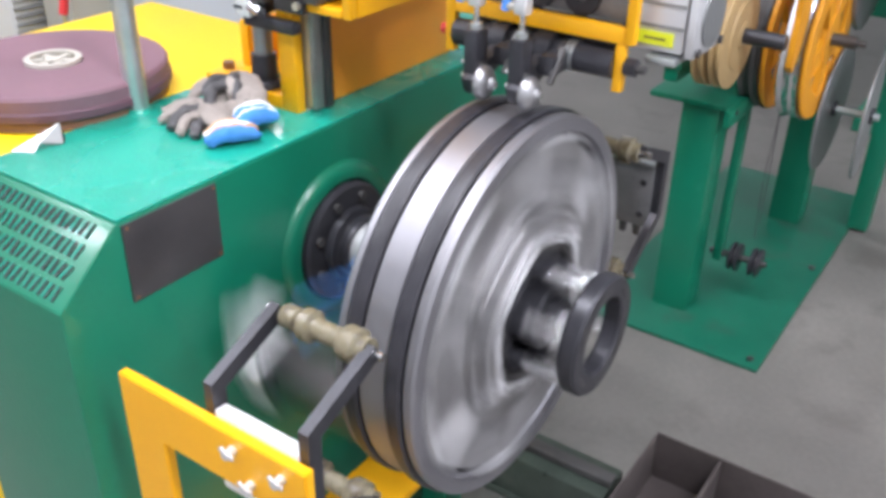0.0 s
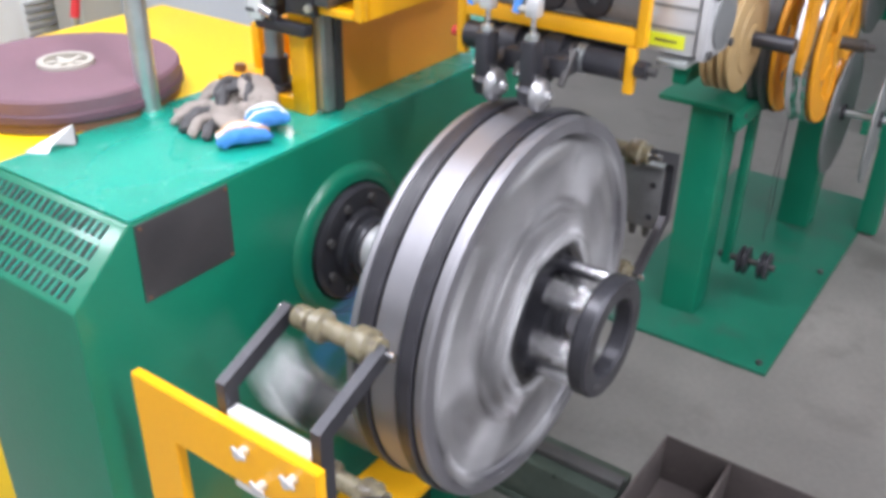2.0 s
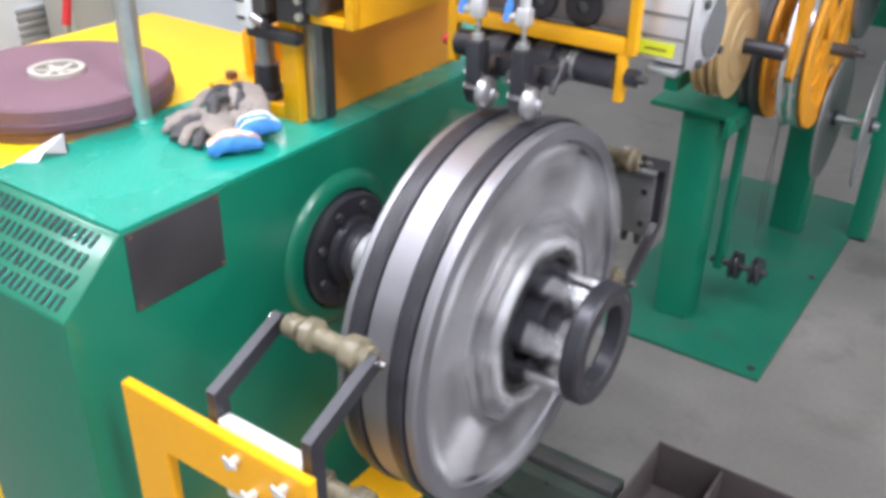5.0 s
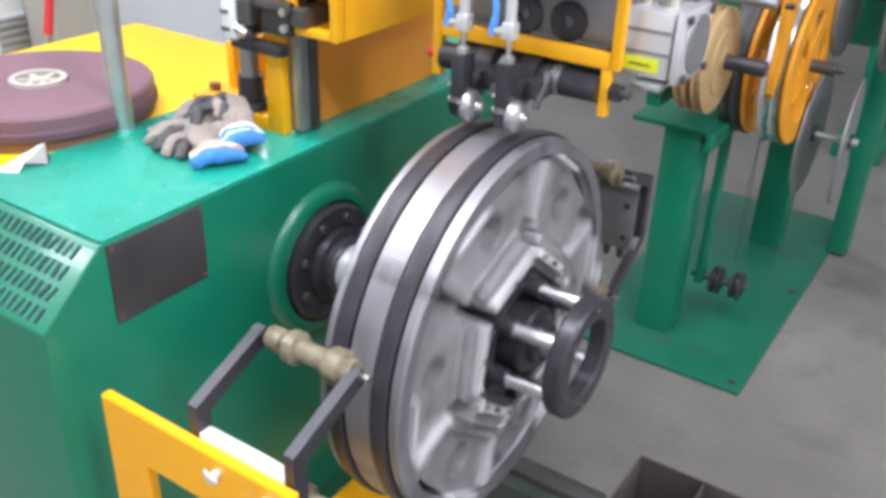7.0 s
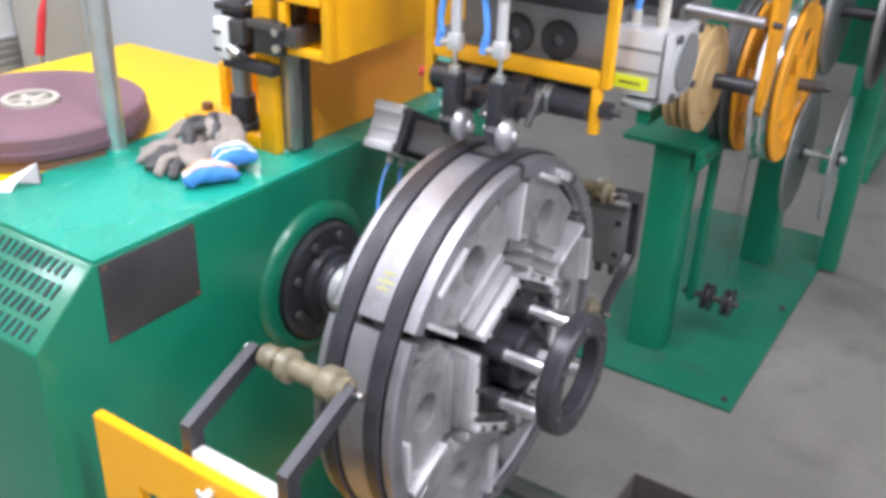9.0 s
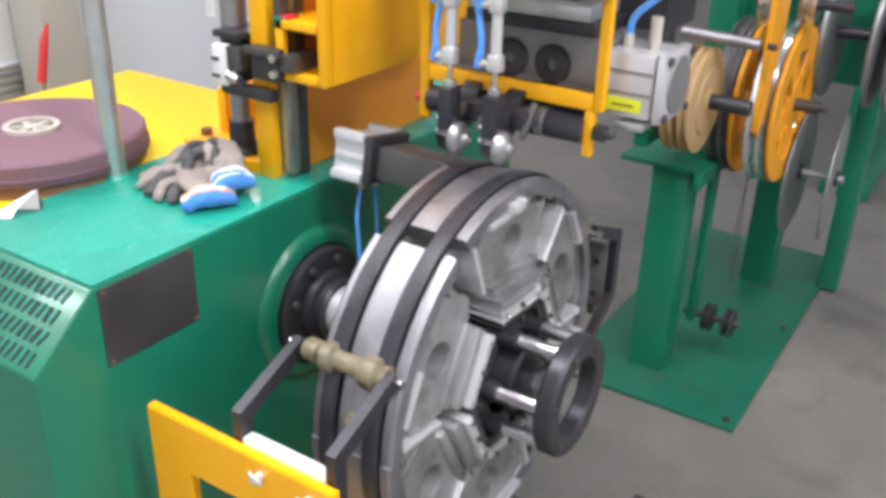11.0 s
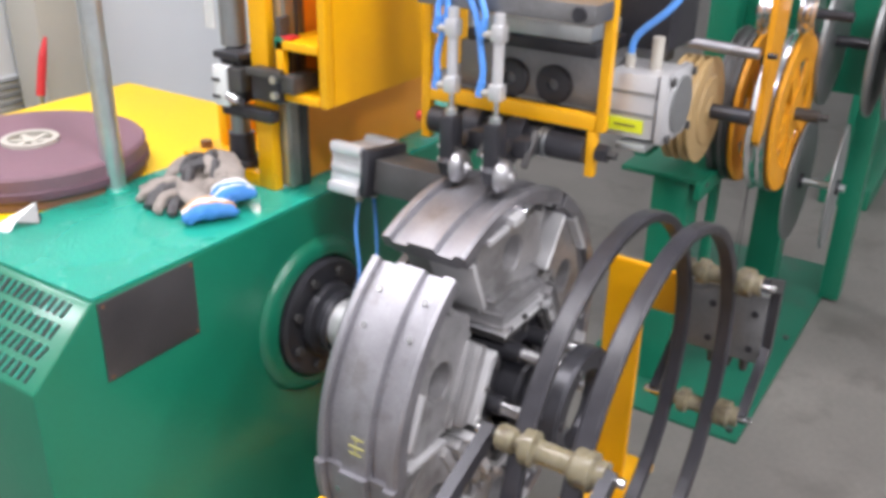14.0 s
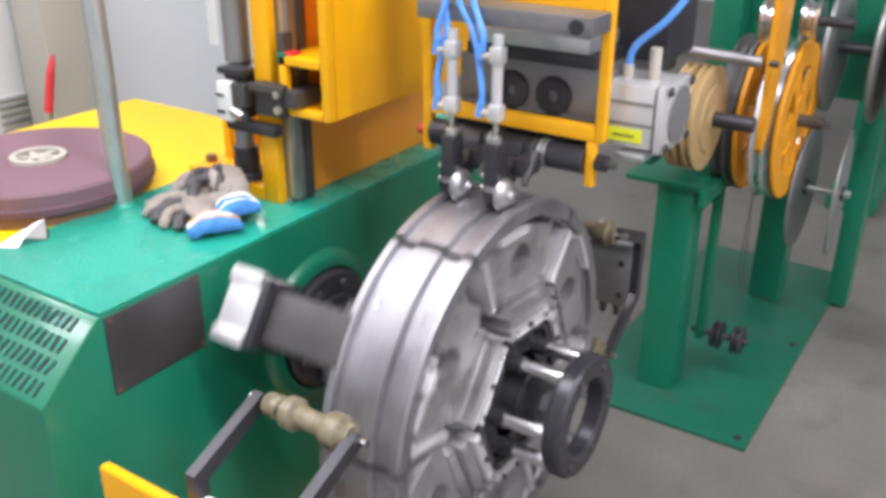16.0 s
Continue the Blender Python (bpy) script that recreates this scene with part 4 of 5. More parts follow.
# ---------------------------------------------------------------- grippers that pull the rings off
def gripper(side):
    """side -1: towards the camera; +1: far side. Mirrored about the spindle axis."""
    s = side
    X = lambda v: AX + s * v
    at = (X(0.46), -0.21, 0.425)
    g = thing("ring_gripper", at, "yellow gripper plate with black arms and nylon rollers", "gripper", "ring grippers")
    # L-shaped plate in the plane of the axis
    leg = [(-0.060, 0.425), (-0.060, 0.920), (-0.363 if s < 0 else -0.338, 0.920), (-0.363 if s < 0 else -0.338, 0.842), (-0.130, 0.842), (-0.130, 0.425)]
    bm = bmesh.new()
    x0 = X(0.462)
    a = [bm.verts.new((x0, y, z)) for y, z in leg]
    b = [bm.verts.new((x0 + s * 0.014, y, z)) for y, z in leg]
    for quad in ((0, 1, 4, 5), (1, 2, 3, 4)):
        bm.faces.new([a[i] for i in quad])
        bm.faces.new([b[i] for i in quad])
    for i in range(6):
        bm.faces.new((a[i], b[i], b[(i + 1) % 6], a[(i + 1) % 6]))
    bmesh.ops.recalc_face_normals(bm, faces=bm.faces[:])
    bmesh.ops.bevel(bm, geom=[e for e in bm.edges if len(e.link_faces) == 2 and e.calc_face_angle(0) > 0.5], offset=0.0018, segments=2, affect="EDGES")
    pl = part("plate", bm, YELLOW, g, "yellow L-shaped steel plate")
    part("foot", box(bmesh.new(), min(X(0.36), X(0.4615)), max(X(0.36), X(0.4615)), -0.160, -0.055, 0.425, 0.440, 0.002), YELLOW, pl)
    for k in range(3):
        y = -0.075 - 0.03 * k
        part("foot_bolt", rod(bmesh.new(), (X(0.40), y, 0.440), (X(0.40), y, 0.446), 0.006, n=12), DARK, pl)
    # wing screws on the outer face
    for y, z in ((-0.255, 0.900), (-0.328, 0.898), (-0.279, 0.862)):
        w = part("wing_screw", rod(bmesh.new(), (X(0.4762), y, z), (X(0.490), y, z), 0.006, n=12), ALU, pl)
        for t in (-1, 1):
            part("wing", box(bmesh.new(), -0.0015, 0.0015, -0.003, 0.003, 0.002, 0.012, 0.0008, pose(X(0.488), y, z, t * 65 + 20, 0, 0)), ALU, w)
    # spring block between arms
    y0, y1 = -0.201, -0.352
    bk = part("block", box(bmesh.new(), min(X(0.444 if s < 0 else 0.436), X(0.4615)), max(X(0.444 if s < 0 else 0.436), X(0.4615)), y1 + 0.0115, y0 - 0.0115, 0.810, 0.926 if s < 0 else 0.934, 0.003), WHITE if s < 0 else UNIT, g, "white topped block" if s < 0 else "grey drilled steel block")
    if s > 0:
        # the block's own top, laid on in a paler metal to look lit
        part("lit_block_top", box(bmesh.new(), X(0.430), X(0.4615), y1 + 0.0115, y0 - 0.0115, 0.9345, 0.940, 0.0015), GALV, bk, "block top face in brighter metal, as if lit")
    for y in (-0.255, -0.323):
        for z in (0.834, 0.898):
            part("hole", rod(bmesh.new(), (X(0.4438 if s < 0 else 0.4358), y, z), (X(0.4428 if s < 0 else 0.4348), y, z), 0.006, n=16), BLACK, bk)
    for y in (-0.262, -0.289, -0.316):
        part("spring_foot", rod(bmesh.new(), (X(0.45), y, 0.8095), (X(0.45), y, 0.786), 0.009, 0.006, n=12), DARK, bk)
    # side arms, up and down to the rollers
    for y in (y0 - 0.004, y1 + 0.004):
        bm = bmesh.new()
        out = [(0.346, 1.007), (0.336, 0.989), (0.440, 0.944), (0.440, 0.842), (0.337, 0.770), (0.346, 0.751), (0.4605, 0.830), (0.4605, 0.959)]
        a = [bm.verts.new((X(u), y - 0.007, v)) for u, v in out]
        b = [bm.verts.new((X(u), y + 0.007, v)) for u, v in out]
        for quad in ((0, 1, 2, 7), (7, 2, 3, 6), (6, 3, 4, 5)):
            bm.faces.new([a[i] for i in quad])
            bm.faces.new([b[i] for i in quad])
        for i in range(8):
            bm.faces.new((a[i], b[i], b[(i + 1) % 8], a[(i + 1) % 8]))
        part("arm", bm, BLACK, g, "black angled steel arm", smooth=False)
    for z in (0.994, 0.762):
        c = X(0.344)
        prof = [(0.004, -0.217), (0.0135, -0.217), (0.0150, -0.220), (0.0150, -0.238), (0.0115, -0.241), (0.0115, -0.246), (0.0200, -0.249), (0.0205, -0.262), (0.0140, -0.266), (0.0130, -0.272), (0.0130, -0.304), (0.0195, -0.308), (0.0220, -0.312), (0.0220, -0.330), (0.0160, -0.334), (0.0160, -0.344), (0.004, -0.344)]
        r = part("nylon_roller", lathe(bmesh.new(), prof, pose(c, 0, z), 36), NYLON, g, "yellowed nylon roller with collars")
        part("roller_pin", rod(bmesh.new(), (c, -0.190, z), (c, -0.364, z), 0.0055, n=16), CHROME, r)
    return g


def carriage():
    c = thing("gripper_carriage", (0.13, -0.11, 0.409), "yellow cross carriage riding on the slide rail", "carriage")
    part("cross_beam", box(bmesh.new(), -0.62, 0.42, -0.165, -0.050, 0.409, 0.4245, 0.002), YELLOW, c)
    part("slide_block", box(bmesh.new(), 0.112, 0.152, -0.150, -0.065, 0.425, 0.450, 0.003), STEEL, c)
    return c


def rail_and_tray():
    t = thing("slide_rail", (0.13, -0.35, 0.0), "dark green floor beam with steel slide rail", "slide rail")
    part("beam", box(bmesh.new(), 0.088, 0.178, -0.440, -0.005, 0.30, 0.392, 0.003), BEAM, t, "dark oily green beam")
    part("flange_strip", box(bmesh.new(), 0.080, 0.186, -0.440, -0.005, 0.2875, 0.2995, 0.002), BEAM, t)
    part("rail", box(bmesh.new(), 0.118, 0.146, -0.440, -0.005, 0.3925, 0.408, 0.003), DARK, t, "oily steel linear rail")
    part("carriage_stop", box(bmesh.new(), 0.110, 0.154, -0.235, -0.215, 0.3925, 0.416, 0.002), GALV, t)
    for y in (-0.06, -0.40):
        part("leg", box(bmesh.new(), 0.10, 0.166, y - 0.03, y + 0.03, 0.0, 0.287, 0.003), GREEN, t)
    # sheet-metal catch tray with a divider
    y = thing("catch_tray", (0.25, -0.72, 0.0), "dark sheet-metal catch tray with divider on legs", "tray")
    x0, x1, ya, yb, zt, zb = 0.020, 0.306, -0.98, -0.452, 0.405, 0.29
    part("tray_bottom", box(bmesh.new(), x0, x1, ya, yb, zb, zb + 0.004), TRAY, y)
    part("tray_side", box(bmesh.new(), x0, x0 + 0.004, ya, yb, zb + 0.0045, zt, 0.001), TRAY, y)
    part("tray_side", box(bmesh.new(), x1 - 0.004, x1, ya, yb, zb + 0.0045, zt, 0.001), TRAY, y)
    part("tray_end", box(bmesh.new(), x0 + 0.0045, x1 - 0.0045, yb - 0.004, yb, zb + 0.0045, zt, 0.001), TRAY, y)
    part("tray_end", box(bmesh.new(), x0 + 0.0045, x1 - 0.0045, ya, ya + 0.004, zb + 0.0045, zt, 0.001), TRAY, y)
    part("divider", box(bmesh.new(), x0 + 0.0045, x1 - 0.0045, -0.585, -0.580, zb + 0.0045, zt - 0.004, 0.001), TRAY, y)
    for a in (x0 + 0.012, x1 - 0.012):
        for b in (ya + 0.02, yb - 0.02):
            part("leg", box(bmesh.new(), a - 0.01, a + 0.01, b - 0.01, b + 0.01, 0.0, zb - 0.0005), TRAY, y)


# ---------------------------------------------------------------- wire guide stand
def wheel(t, c, r, rim, width, hub, spokes, rim_mat):
    """Spoked wheel turned round y, with a bright rim beside it."""
    w = width / 2
    o = part("orange_wheel", lathe(bmesh.new(), [(rim, w), (r - 0.004, w), (r, w - 0.004), (r, -w + 0.004), (r - 0.004, -w), (rim, -w), (rim - 0.004, -w * 0.6), (rim - 0.004, w * 0.6)], pose(*c), 72), ORANGE, t, "orange spoked wheel with bright steel rim")
    part("wheel_hub", lathe(bmesh.new(), [(0.010, w * 1.2), (hub, w * 1.2), (hub, -w * 1.2), (0.010, -w * 1.2)], pose(*c), 36), ORANGE, o)
    for k in range(spokes):
        part("spoke", box(bmesh.new(), hub - 0.004, rim + 0.003, -w * 0.7, w * 0.7, -0.034, 0.034, 0.004, pose(*c) @ pose(0, 0, 0, 0, 360 / spokes * k + 20, 0)), ORANGE, o)
    part("steel_rim", lathe(bmesh.new(), [(r - 0.04, 0.066), (r + 0.004, 0.066), (r + 0.006, 0.062), (r - 0.002, 0.052), (r - 0.002, 0.040), (r + 0.003, 0.032), (r - 0.001, 0.024), (r + 0.004, w + 0.003), (r - 0.04, w + 0.001)], pose(*c), 72), rim_mat, o, "bright steel rim")


def stand():
    t = thing("guide_stand", (1.85, -0.17, 0), "green welded steel guide stand on a floor plate", "machine stand")
    bp = part("floor_plate", box(bmesh.new(), 1.178, 2.556, -0.442, 0.12, 0.0, 0.012, 0.002), GREEN_FLOOR, t, "scuffed green painted floor plate")
    for x, y in ((1.215, -0.41), (2.52, -0.41), (1.86, -0.41)):
        part("floor_bolt", rod(bmesh.new(), (x, y, 0.012), (x, y, 0.022), 0.010, n=6), DARK, bp)
    part("column", box(bmesh.new(), 1.345, 1.455, -0.155, -0.045, 0.012, 0.69, 0.004), GREEN, t, "square green column")
    part("column", box(bmesh.new(), 2.16, 2.27, -0.275, -0.165, 0.012, 1.35, 0.004), GREEN, t, "square green column")
    part("column", box(bmesh.new(), 2.255, 2.335, -0.50, -0.43, 0.012, 1.5, 0.004), GREEN, t, "square green column")
    part("back_panel", box(bmesh.new(), 2.20, 2.212, -0.4295, -0.2755, 0.80, 1.5, 0.003), GREEN, t, "green steel panel between the columns")
    part("deck", box(bmesh.new(), 1.33, 2.155, -0.18, 0.05, 0.691, 0.706, 0.002), GREEN, t, "green deck plate")
    part("deck_lip", box(bmesh.new(), 1.30, 2.10, -0.20, -0.181, 0.655, 0.706, 0.003), GREEN, t)
    part("back_post", box(bmesh.new(), 1.78, 1.87, -0.10, -0.01, 0.7065, 1.5, 0.004), GREEN, t)
    part("cross_beam", box(bmesh.new(), 1.88, 2.25, -0.16, -0.07, 0.72, 1.36, 0.004), GREEN, t)
    for x, y, z in ((1.35, -0.192, 0.690),):
        part("bolt", rod(bmesh.new(), (x, y - 0.012, z), (x, y + 0.012, z), 0.009, n=6), DARK, t)
    hb = part("hanging_bar", box(bmesh.new(), 1.505, 1.545, -0.190, -0.165, 0.135, 0.654, 0.003), GREEN, t, "hanging green guide bar")
    part("bar_axle", rod(bmesh.new(), (1.525, -0.150, 0.158), (1.525, -0.330, 0.158), 0.011, n=16), DARK, hb)
    for y in (-0.232, -0.298):
        bm = bmesh.new()
        lathe(bm, [(0.012, 0.016), (0.040, 0.016), (0.046, 0.012), (0.046, 0.007), (0.036, 0.002), (0.036, -0.002), (0.046, -0.007), (0.046, -0.012), (0.040, -0.016), (0.012, -0.016)], pose(1.525, y, 0.158), 36)
        part("guide_roller", bm, BLACK, hb, "small black grooved guide roller")
    # tan pulley on a dark shaft
    x, z = 1.215, 0.942
    tan = [(0.02, 0.018), (0.128, 0.018), (0.138, 0.015), (0.138, 0.009), (0.128, 0.003), (0.128, -0.001), (0.138, -0.007), (0.138, -0.013), (0.128, -0.017), (0.090, -0.017), (0.086, -0.022), (0.036, -0.022), (0.034, -0.026), (0.02, -0.026)]
    part("tan_pulley", lathe(bmesh.new(), tan, pose(x, -0.195, z), 72), TAN, t, "tan grooved pulley")
    part("tan_pulley", lathe(bmesh.new(), tan, pose(x, -0.150, z), 72), TAN, t, "tan grooved pulley")
    part("pulley_shaft", rod(bmesh.new(), (x, 0.0, z), (x, -0.325, z), 0.020, n=28), BLACK, t, "black pulley shaft")
    part("bearing_block", box(bmesh.new(), 1.16, 1.24, -0.09, -0.03, 0.84, 0.99, 0.006), GREEN, t)
    part("bearing_arm", box(bmesh.new(), 1.17, 1.80, -0.08, -0.04, 0.80, 0.84, 0.004), GREEN, t)
    # twin orange wheels
    x, z = 1.60, 0.868
    wheel(t, (x, -0.345, z), 0.230, 0.158, 0.014, 0.075, 5, CHROME)
    wheel(t, (x, -0.235, z), 0.222, 0.158, 0.014, 0.075, 5, DARK)
    part("wheel_axle", rod(bmesh.new(), (x, -0.18, z), (x, -0.42, z), 0.018, n=24), DARK, t, "steel wheel axle")
    part("axle_tip", rod(bmesh.new(), (x, -0.42, z), (x, -0.445, z), 0.010, n=16), DARK, t)
    # orange bracket arm that hangs in front of the pulleys
    part("bracket_arm", slab(bmesh.new(), [(1.262, 0.868), (1.285, 0.850), (1.318, 0.900), (1.372, 1.12), (1.420, 1.60), (1.225, 1.60), (1.252, 1.09)], 0.016, pose(0, -0.338, 0)), ORANGE, t, "orange hanging bracket arm")
    part("guide_shaft", rod(bmesh.new(), (1.20, -0.125, 1.114), (1.21, -0.321, 1.104), 0.0145, n=24), STEEL, t, "bright steel guide shaft")
    part("shaft_tip", rod(bmesh.new(), (1.21, -0.34, 1.104), (1.21, -0.362, 1.103), 0.008, n=16), BLACK, t)
    part("shaft_holder", box(bmesh.new(), 1.17, 1.23, -0.0995, -0.03, 1.06, 1.30, 0.004), DARK, t)
    part("small_roller", lathe(bmesh.new(), [(0.01, 0.022), (0.058, 0.022), (0.058, 0.012), (0.046, 0.004), (0.046, -0.004), (0.058, -0.012), (0.058, -0.022), (0.01, -0.022)], pose(1.35, -0.300, 1.185), 48), CHROME, t, "small bright grooved roller")
    part("small_roller", lathe(bmesh.new(), [(0.01, 0.022), (0.058, 0.022), (0.058, 0.012), (0.046, 0.004), (0.046, -0.004), (0.058, -0.012), (0.058, -0.022), (0.01, -0.022)], pose(1.52, -0.362, 1.165), 48), CHROME, t, "small bright grooved roller")
    part("roller_shaft", rod(bmesh.new(), (1.35, -0.26, 1.185), (1.35, -0.337, 1.185), 0.011, n=16), BLACK, t)
    part("roller_shaft", rod(bmesh.new(), (1.52, -0.33, 1.165), (1.52, -0.47, 1.165), 0.014, n=16), BLACK, t)
    # grey discs
    x, z = 1.80, 0.605
    for y in (-0.362, -0.470):
        part("grey_disc", lathe(bmesh.new(), [(0.018, 0.004), (0.194, 0.004), (0.196, 0.002), (0.196, -0.002), (0.194, -0.004), (0.018, -0.004)], pose(x, y, z, 0, 0, 4 if y < -0.4 else 0), 72), GREYDISC, t, "thin grey steel disc")
    part("disc_axle", rod(bmesh.new(), (x, -0.30, z), (x, -0.50, z), 0.012, n=16), GALV, t, "disc axle")
    for y in (-0.362, -0.470):
        part("disc_hub", rod(bmesh.new(), (x, y - 0.014, z), (x, y - 0.0045, z), 0.024, n=24), BLACK, t)
    x, z = 1.95, 1.02
    for y, r in ((-0.36, 0.20), (-0.50, 0.215), (-0.555, 0.215)):
        part("grey_disc", lathe(bmesh.new(), [(0.018, 0.006), (r - 0.02, 0.012), (r, 0.006), (r, -0.006), (r - 0.02, -0.012), (0.018, -0.006)], pose(x, y, z), 72), GREYDISC, t, "grey steel reel flange")
    part("disc_axle", rod(bmesh.new(), (x, -0.28, z), (x, -0.60, z), 0.018, n=20), BLACK, t)
    part("axle_bracket", box(bmesh.new(), 1.80, 2.254, -0.285, -0.2755, 0.58, 0.64, 0.003), GREEN, t)
    tube("guide_wire", [(1.60, -0.26, 0.64), (1.605, -0.25, 0.42), (1.60, -0.26, 0.20)], 0.0012, DARK, t, "thin wire")
    tube("guide_wire", [(1.66, -0.24, 0.66), (1.70, -0.24, 0.42), (1.80, -0.22, 0.16)], 0.0012, DARK, t, "thin wire")


def far_background():
    c = thing("control_cabinet", (0.6, 1.6, 0), "light grey steel electrical cabinet with closed doors", "cabinet")
    part("body", box(bmesh.new(), -0.10, 2.3, 1.32, 1.80, 0.0, 2.3, 0.006), CABINET, c)
    for x0, x1 in ((0.046, 0.43), (0.436, 1.30), (1.306, 2.28)):
        part("door", box(bmesh.new(), x0, x1, 1.300, 1.3195, 0.06, 2.26, 0.004), CABINET, c, "flat grey cabinet door")
    part("side_panel", box(bmesh.new(), -0.09, 0.04, 1.300, 1.3195, 0.06, 2.26, 0.004), CABINET, c)
    v = part("vent_grille", box(bmesh.new(), 0.175, 0.275, 1.296, 1.2995, 0.86, 1.00, 0.002), CABINET, c, "slatted vent grille")
    for k in range(7):
        part("slat", box(bmesh.new(), 0.180, 0.270, -0.005, 0.005, -0.002, 0.002, 0.0, Matrix.Translation((0, 1.291, 0.870 + 0.020 * k)) @ pose(0, 0, 0, 30)), GREYDISC, v, smooth=False)
    p = solid("pillar", box(bmesh.new(), 0.246, 0.362, 1.15, 1.27, 0.0, 3.0, 0.006), BEIGE, "beige painted square pillar before the cabinet", "pillar")
    l = thing("hand_lever", (0.16, 1.10, 0.0), "steel lever with red plastic grip", "lever")
    part("bar", rod(bmesh.new(), (0.150, 1.10, 0.0), (0.190, 1.10, 1.0), 0.009, n=16), GALV, l)
    part("grip", rod(bmesh.new(), (0.1895, 1.10, 0.99), (0.213, 1.10, 1.085), 0.011, 0.010, n=20), RED, l, "red plastic grip")
    part("grip_tip", rod(bmesh.new(), (0.213, 1.10, 1.085), (0.228, 1.10, 1.125), 0.010, 0.004, n=20), RED, l)
    m = thing("green_machine", (4.2, 0.2, 0), "distant green machine frame on the floor", "machine")
    part("panel", box(bmesh.new(), 3.35, 5.5, -0.35, -0.25, 0.10, 1.9, 0.01), GREEN, m)
    part("sill", box(bmesh.new(), 3.30, 5.5, -0.42, -0.20, 0.0, 0.0995, 0.006), GREEN, m)
    g = thing("green_cabinet", (-0.3, 3.0, 0), "far green machine cabinet against the wall", "machine")
    part("body", box(bmesh.new(), -0.9, 0.30, 2.9, 3.3, 0.55, 1.6, 0.01), GREEN, g)
    part("plinth", box(bmesh.new(), -0.9, 0.30, 2.95, 3.3, 0.0, 0.549, 0.01), CABINET, g)


# ---------------------------------------------------------------- build
hall()
housing()
rear_cover()
reel()
pole()
gloves()
slide_column()
HEAD = press_head()
DRUM, SEGS = drum()
RINGS = rings()
GRIP_NEAR, GRIP_FAR = gripper(-1), gripper(1)
CARRIAGE = carriage()
rail_and_tray()
stand()
far_background()

# ---------------------------------------------------------------- motion
TURN = [(0, 190), (1.5, 1535), (2.0, 2012), (3.7, 3542), (4.8, 4532), (5.2, 4860), (5.8, 5245), (6.2, 5459), (6.3, 5512), (6.4, 5557), (6.5, 5598),
        (6.6, 5636), (6.8, 5700), (7.0, 5754), (7.1, 5767), (7.2, 5787), (7.3, 5806), (7.4, 5815), (7.5, 5819), (7.8, 5822), (9.2, 5822), (10.2, 5834), (11.3, 5842), (15.0, 5842), (15.3, 5857), (15.6, 5870), (15.8, 5886), (16.0, 5906)]


def turned(t):
    return float(np.interp(t, [a for a, _ in TURN], [b for _, b in TURN]))


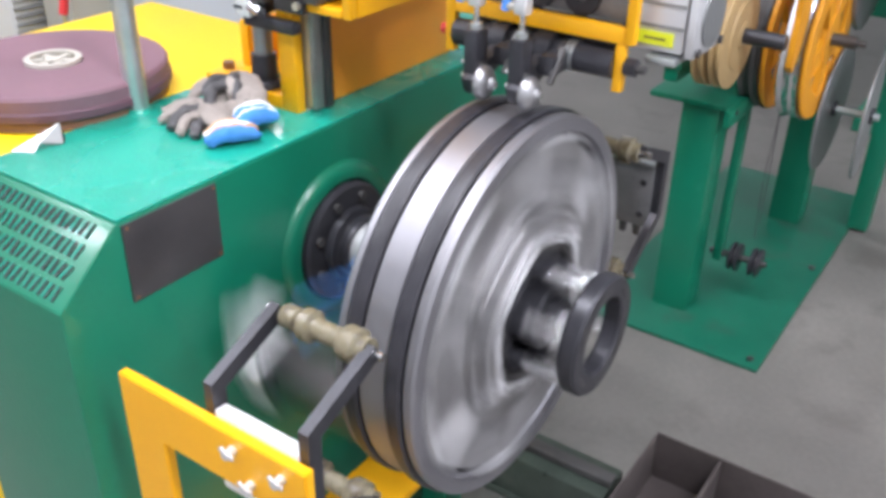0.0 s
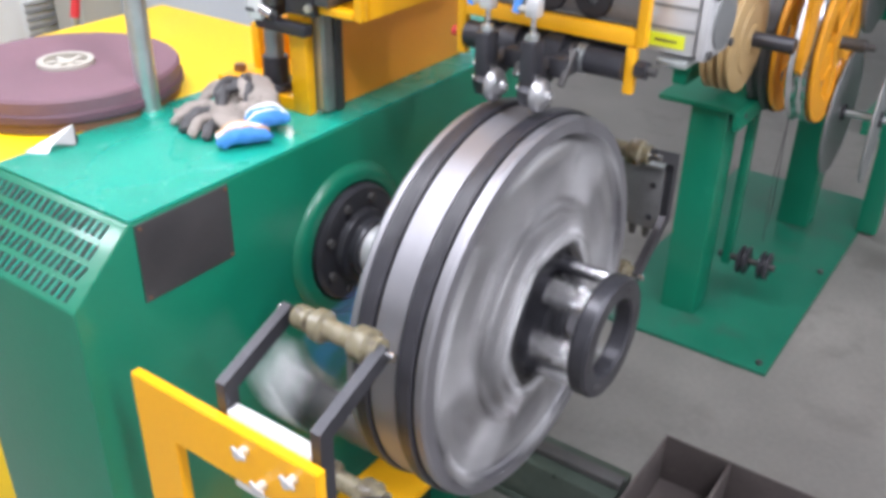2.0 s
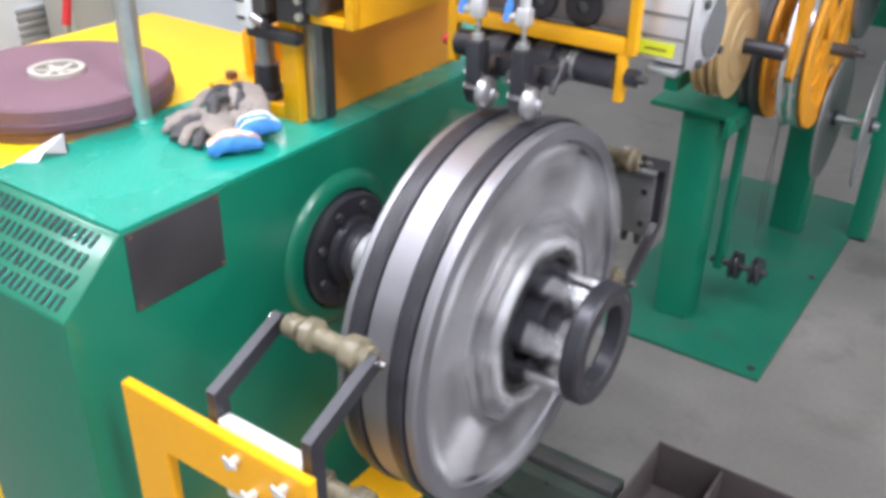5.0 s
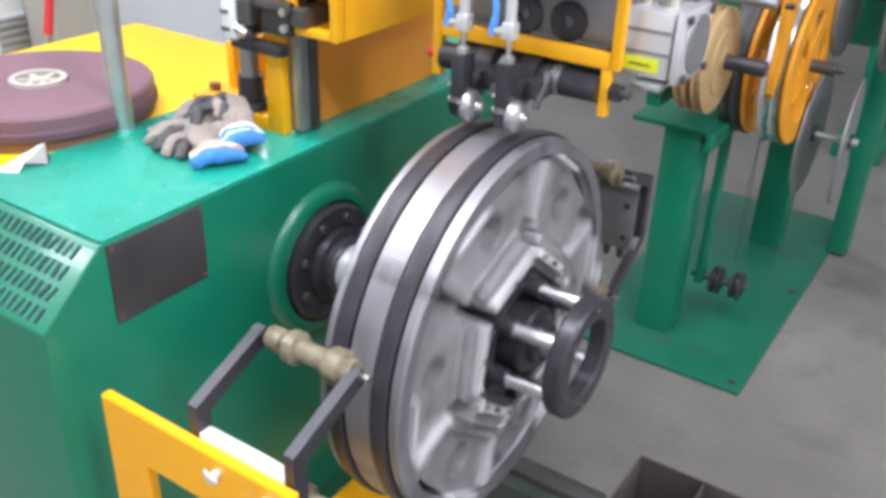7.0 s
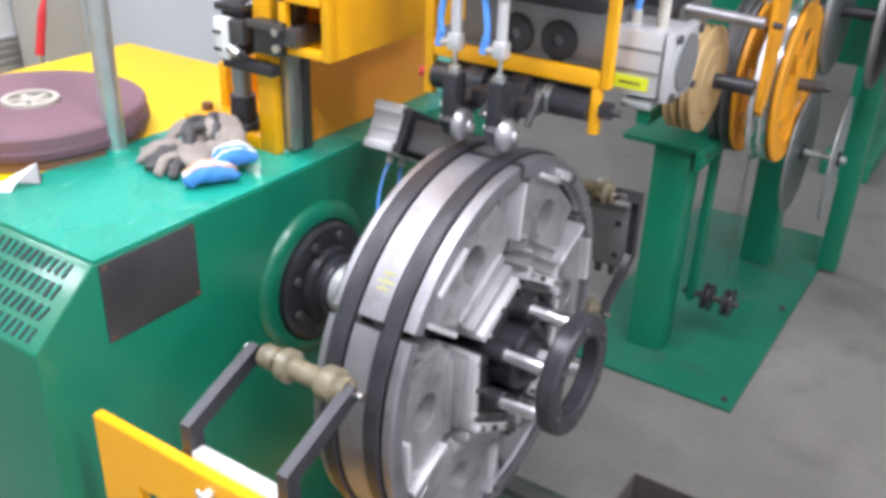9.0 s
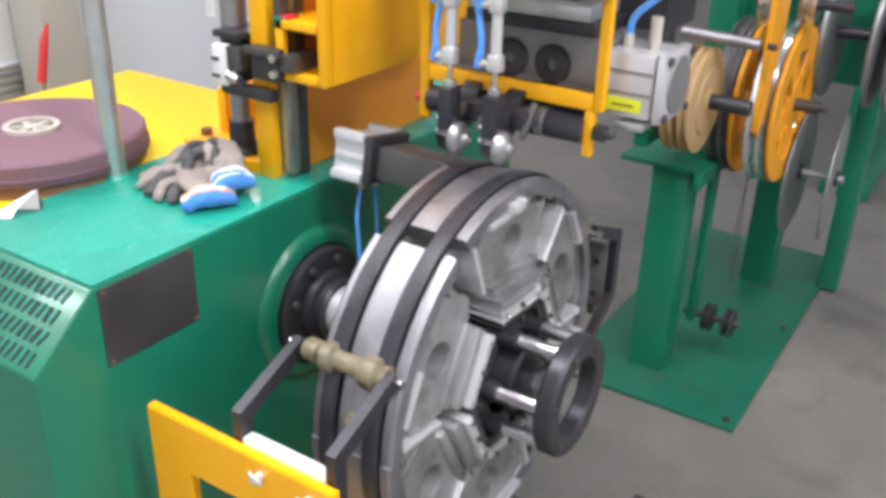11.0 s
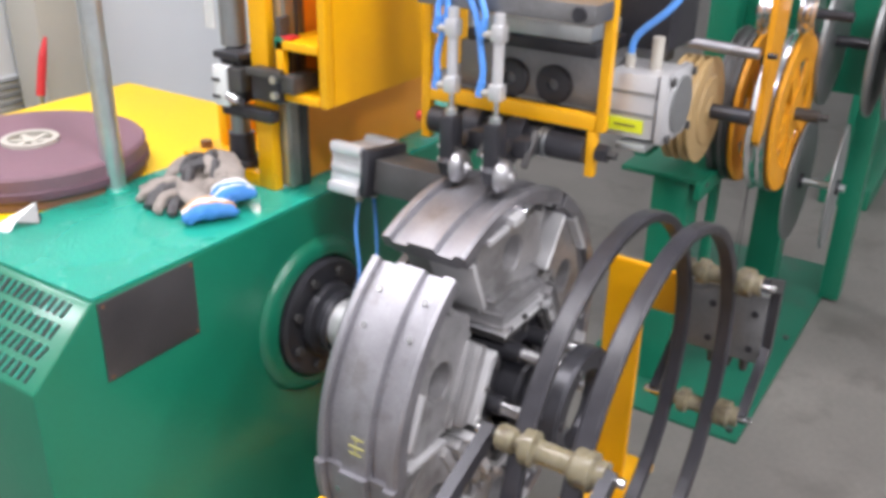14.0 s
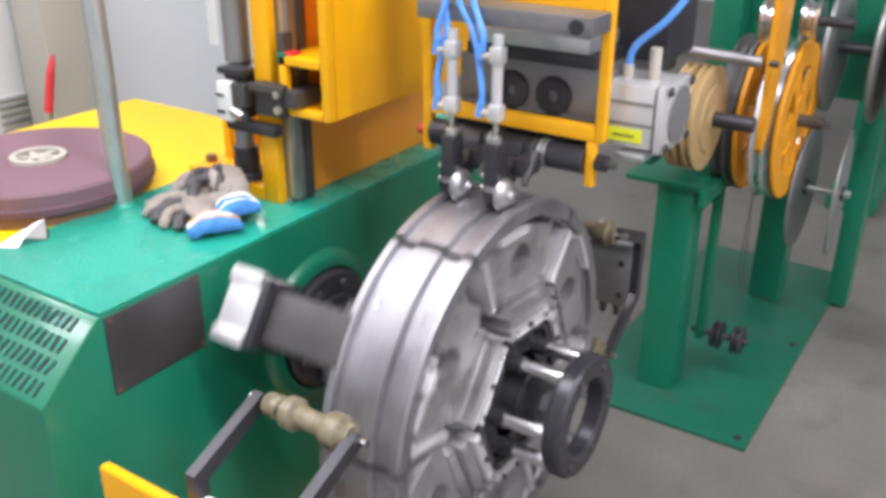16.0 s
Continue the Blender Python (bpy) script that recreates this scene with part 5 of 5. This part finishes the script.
def motions():
    times = [k / 15 for k in range(0, 118)] + [8.0, 9.0, 9.2, 9.8, 10.4, 11.0, 11.3, 12.0, 14.0, 14.9] + [15 + k / 10 for k in range(11)]
    walk(DRUM, [(t, pose(AX, 0, AZ, 0, -turned(t), 0)) for t in times])
    # segments fold in and swing a little, then spread again
    for s, (mid, half, stays) in zip(SEGS, SEG):
        rows = []
        for t, d0, d1, a0, a1 in ((0, 0, 0, 0, 0), (9.2, 0, 0, 0, 0), (11.3, -0.004, 0, 14, 10.6), (11.7, -0.004, 0, 13.4, 10.6), (12.1, -0.006, -0.002, 12, 10.8), (12.9, -0.006, -0.002, 12, 10.8), (13.5, -0.006, 0, 13.2, 10.6), (14.0, -0.006, 0.002, 14, 10.6), (15.1, -0.006, 0.002, 14, 10.6), (15.7, -0.002, 0, 4, 4), (16.0, 0, 0, 1, 1)):
            d, a = (d1, a1) if stays else (d0, a0)
            b = radians(mid + a)
            rows.append((t, pose(d * math.cos(b), 0, d * math.sin(b), 0, -a, 0)))
        walk(s, rows)
    # press head and its roller arms
    for ob, rows in ((HEAD, ((0, 0), (13.1, 0), (13.5, -0.006), (14.0, -0.0146), (16, -0.0146))),):
        walk(ob, [(t, pose(0, 0, 1.24 + d)) for t, d in rows])
    for arm in [c for c in HEAD.children if c.name.startswith("press_arm")]:
        walk(arm, [(t, pose(0, 0, d)) for t, d in ((0, 0), (9.2, 0), (10.4, 0.014), (13.8, 0.014), (14.2, -0.007), (16, -0.007))])
    # grippers close, pull the rings off and return
    pull = ((0, 0, 0), (9.3, 0, 0), (10.9, 0.083, 0), (12.15, 0.083, 0), (12.5, 0.083, -0.065), (12.8, 0.083, -0.150), (13.0, 0.083, -0.205), (13.2, 0.083, -0.245), (13.5, 0.083, -0.270), (14.2, 0.083, -0.270),
            (14.35, 0.0, -0.262), (14.5, 0.0, -0.224), (14.8, 0, -0.178), (15.0, 0, -0.146), (15.2, 0, -0.104), (15.4, 0, -0.058), (15.7, 0, -0.008), (16.0, 0, 0))
    for g, s, dx, dy in ((GRIP_NEAR, -1, 0, 0), (GRIP_FAR, 1, 0.010, -0.014)):
        walk(g, [(t, pose(AX + s * (0.46 - x) + dx, -0.21 + y + dy, 0.425)) for t, x, y in pull])
    walk(CARRIAGE, [(t, pose(0.13, -0.11 + y, 0.409)) for t, x, y in pull])
    for r, y0, lag in ((RINGS[0], RING_Y[0], 0), (RINGS[1], RING_Y[1], 0)):
        rows = [(0, pose(AX, y0, AZ))]
        rows += [(t, pose(AX, y0 + y * 0.93, AZ)) for t, x, y in pull if 9 < t <= 14.2]
        rows += [(14.24, pose(AX, y0 - 0.251, AZ)), (14.3, pose(AX, y0 - 0.256, AZ - 0.05, 4)), (14.4, pose(AX, y0 - 0.28, AZ - 0.28, 12)), (14.5, pose(AX, y0 - 0.36, 0.47, 55)),
                 (14.6, pose(AX, y0 - 0.40, 0.46 - (y0 - RING_Y[0]) * 0.34, 88)), (16.0, pose(AX, y0 - 0.40, 0.46 - (y0 - RING_Y[0]) * 0.34, 88))]
        walk(r, rows)


motions()
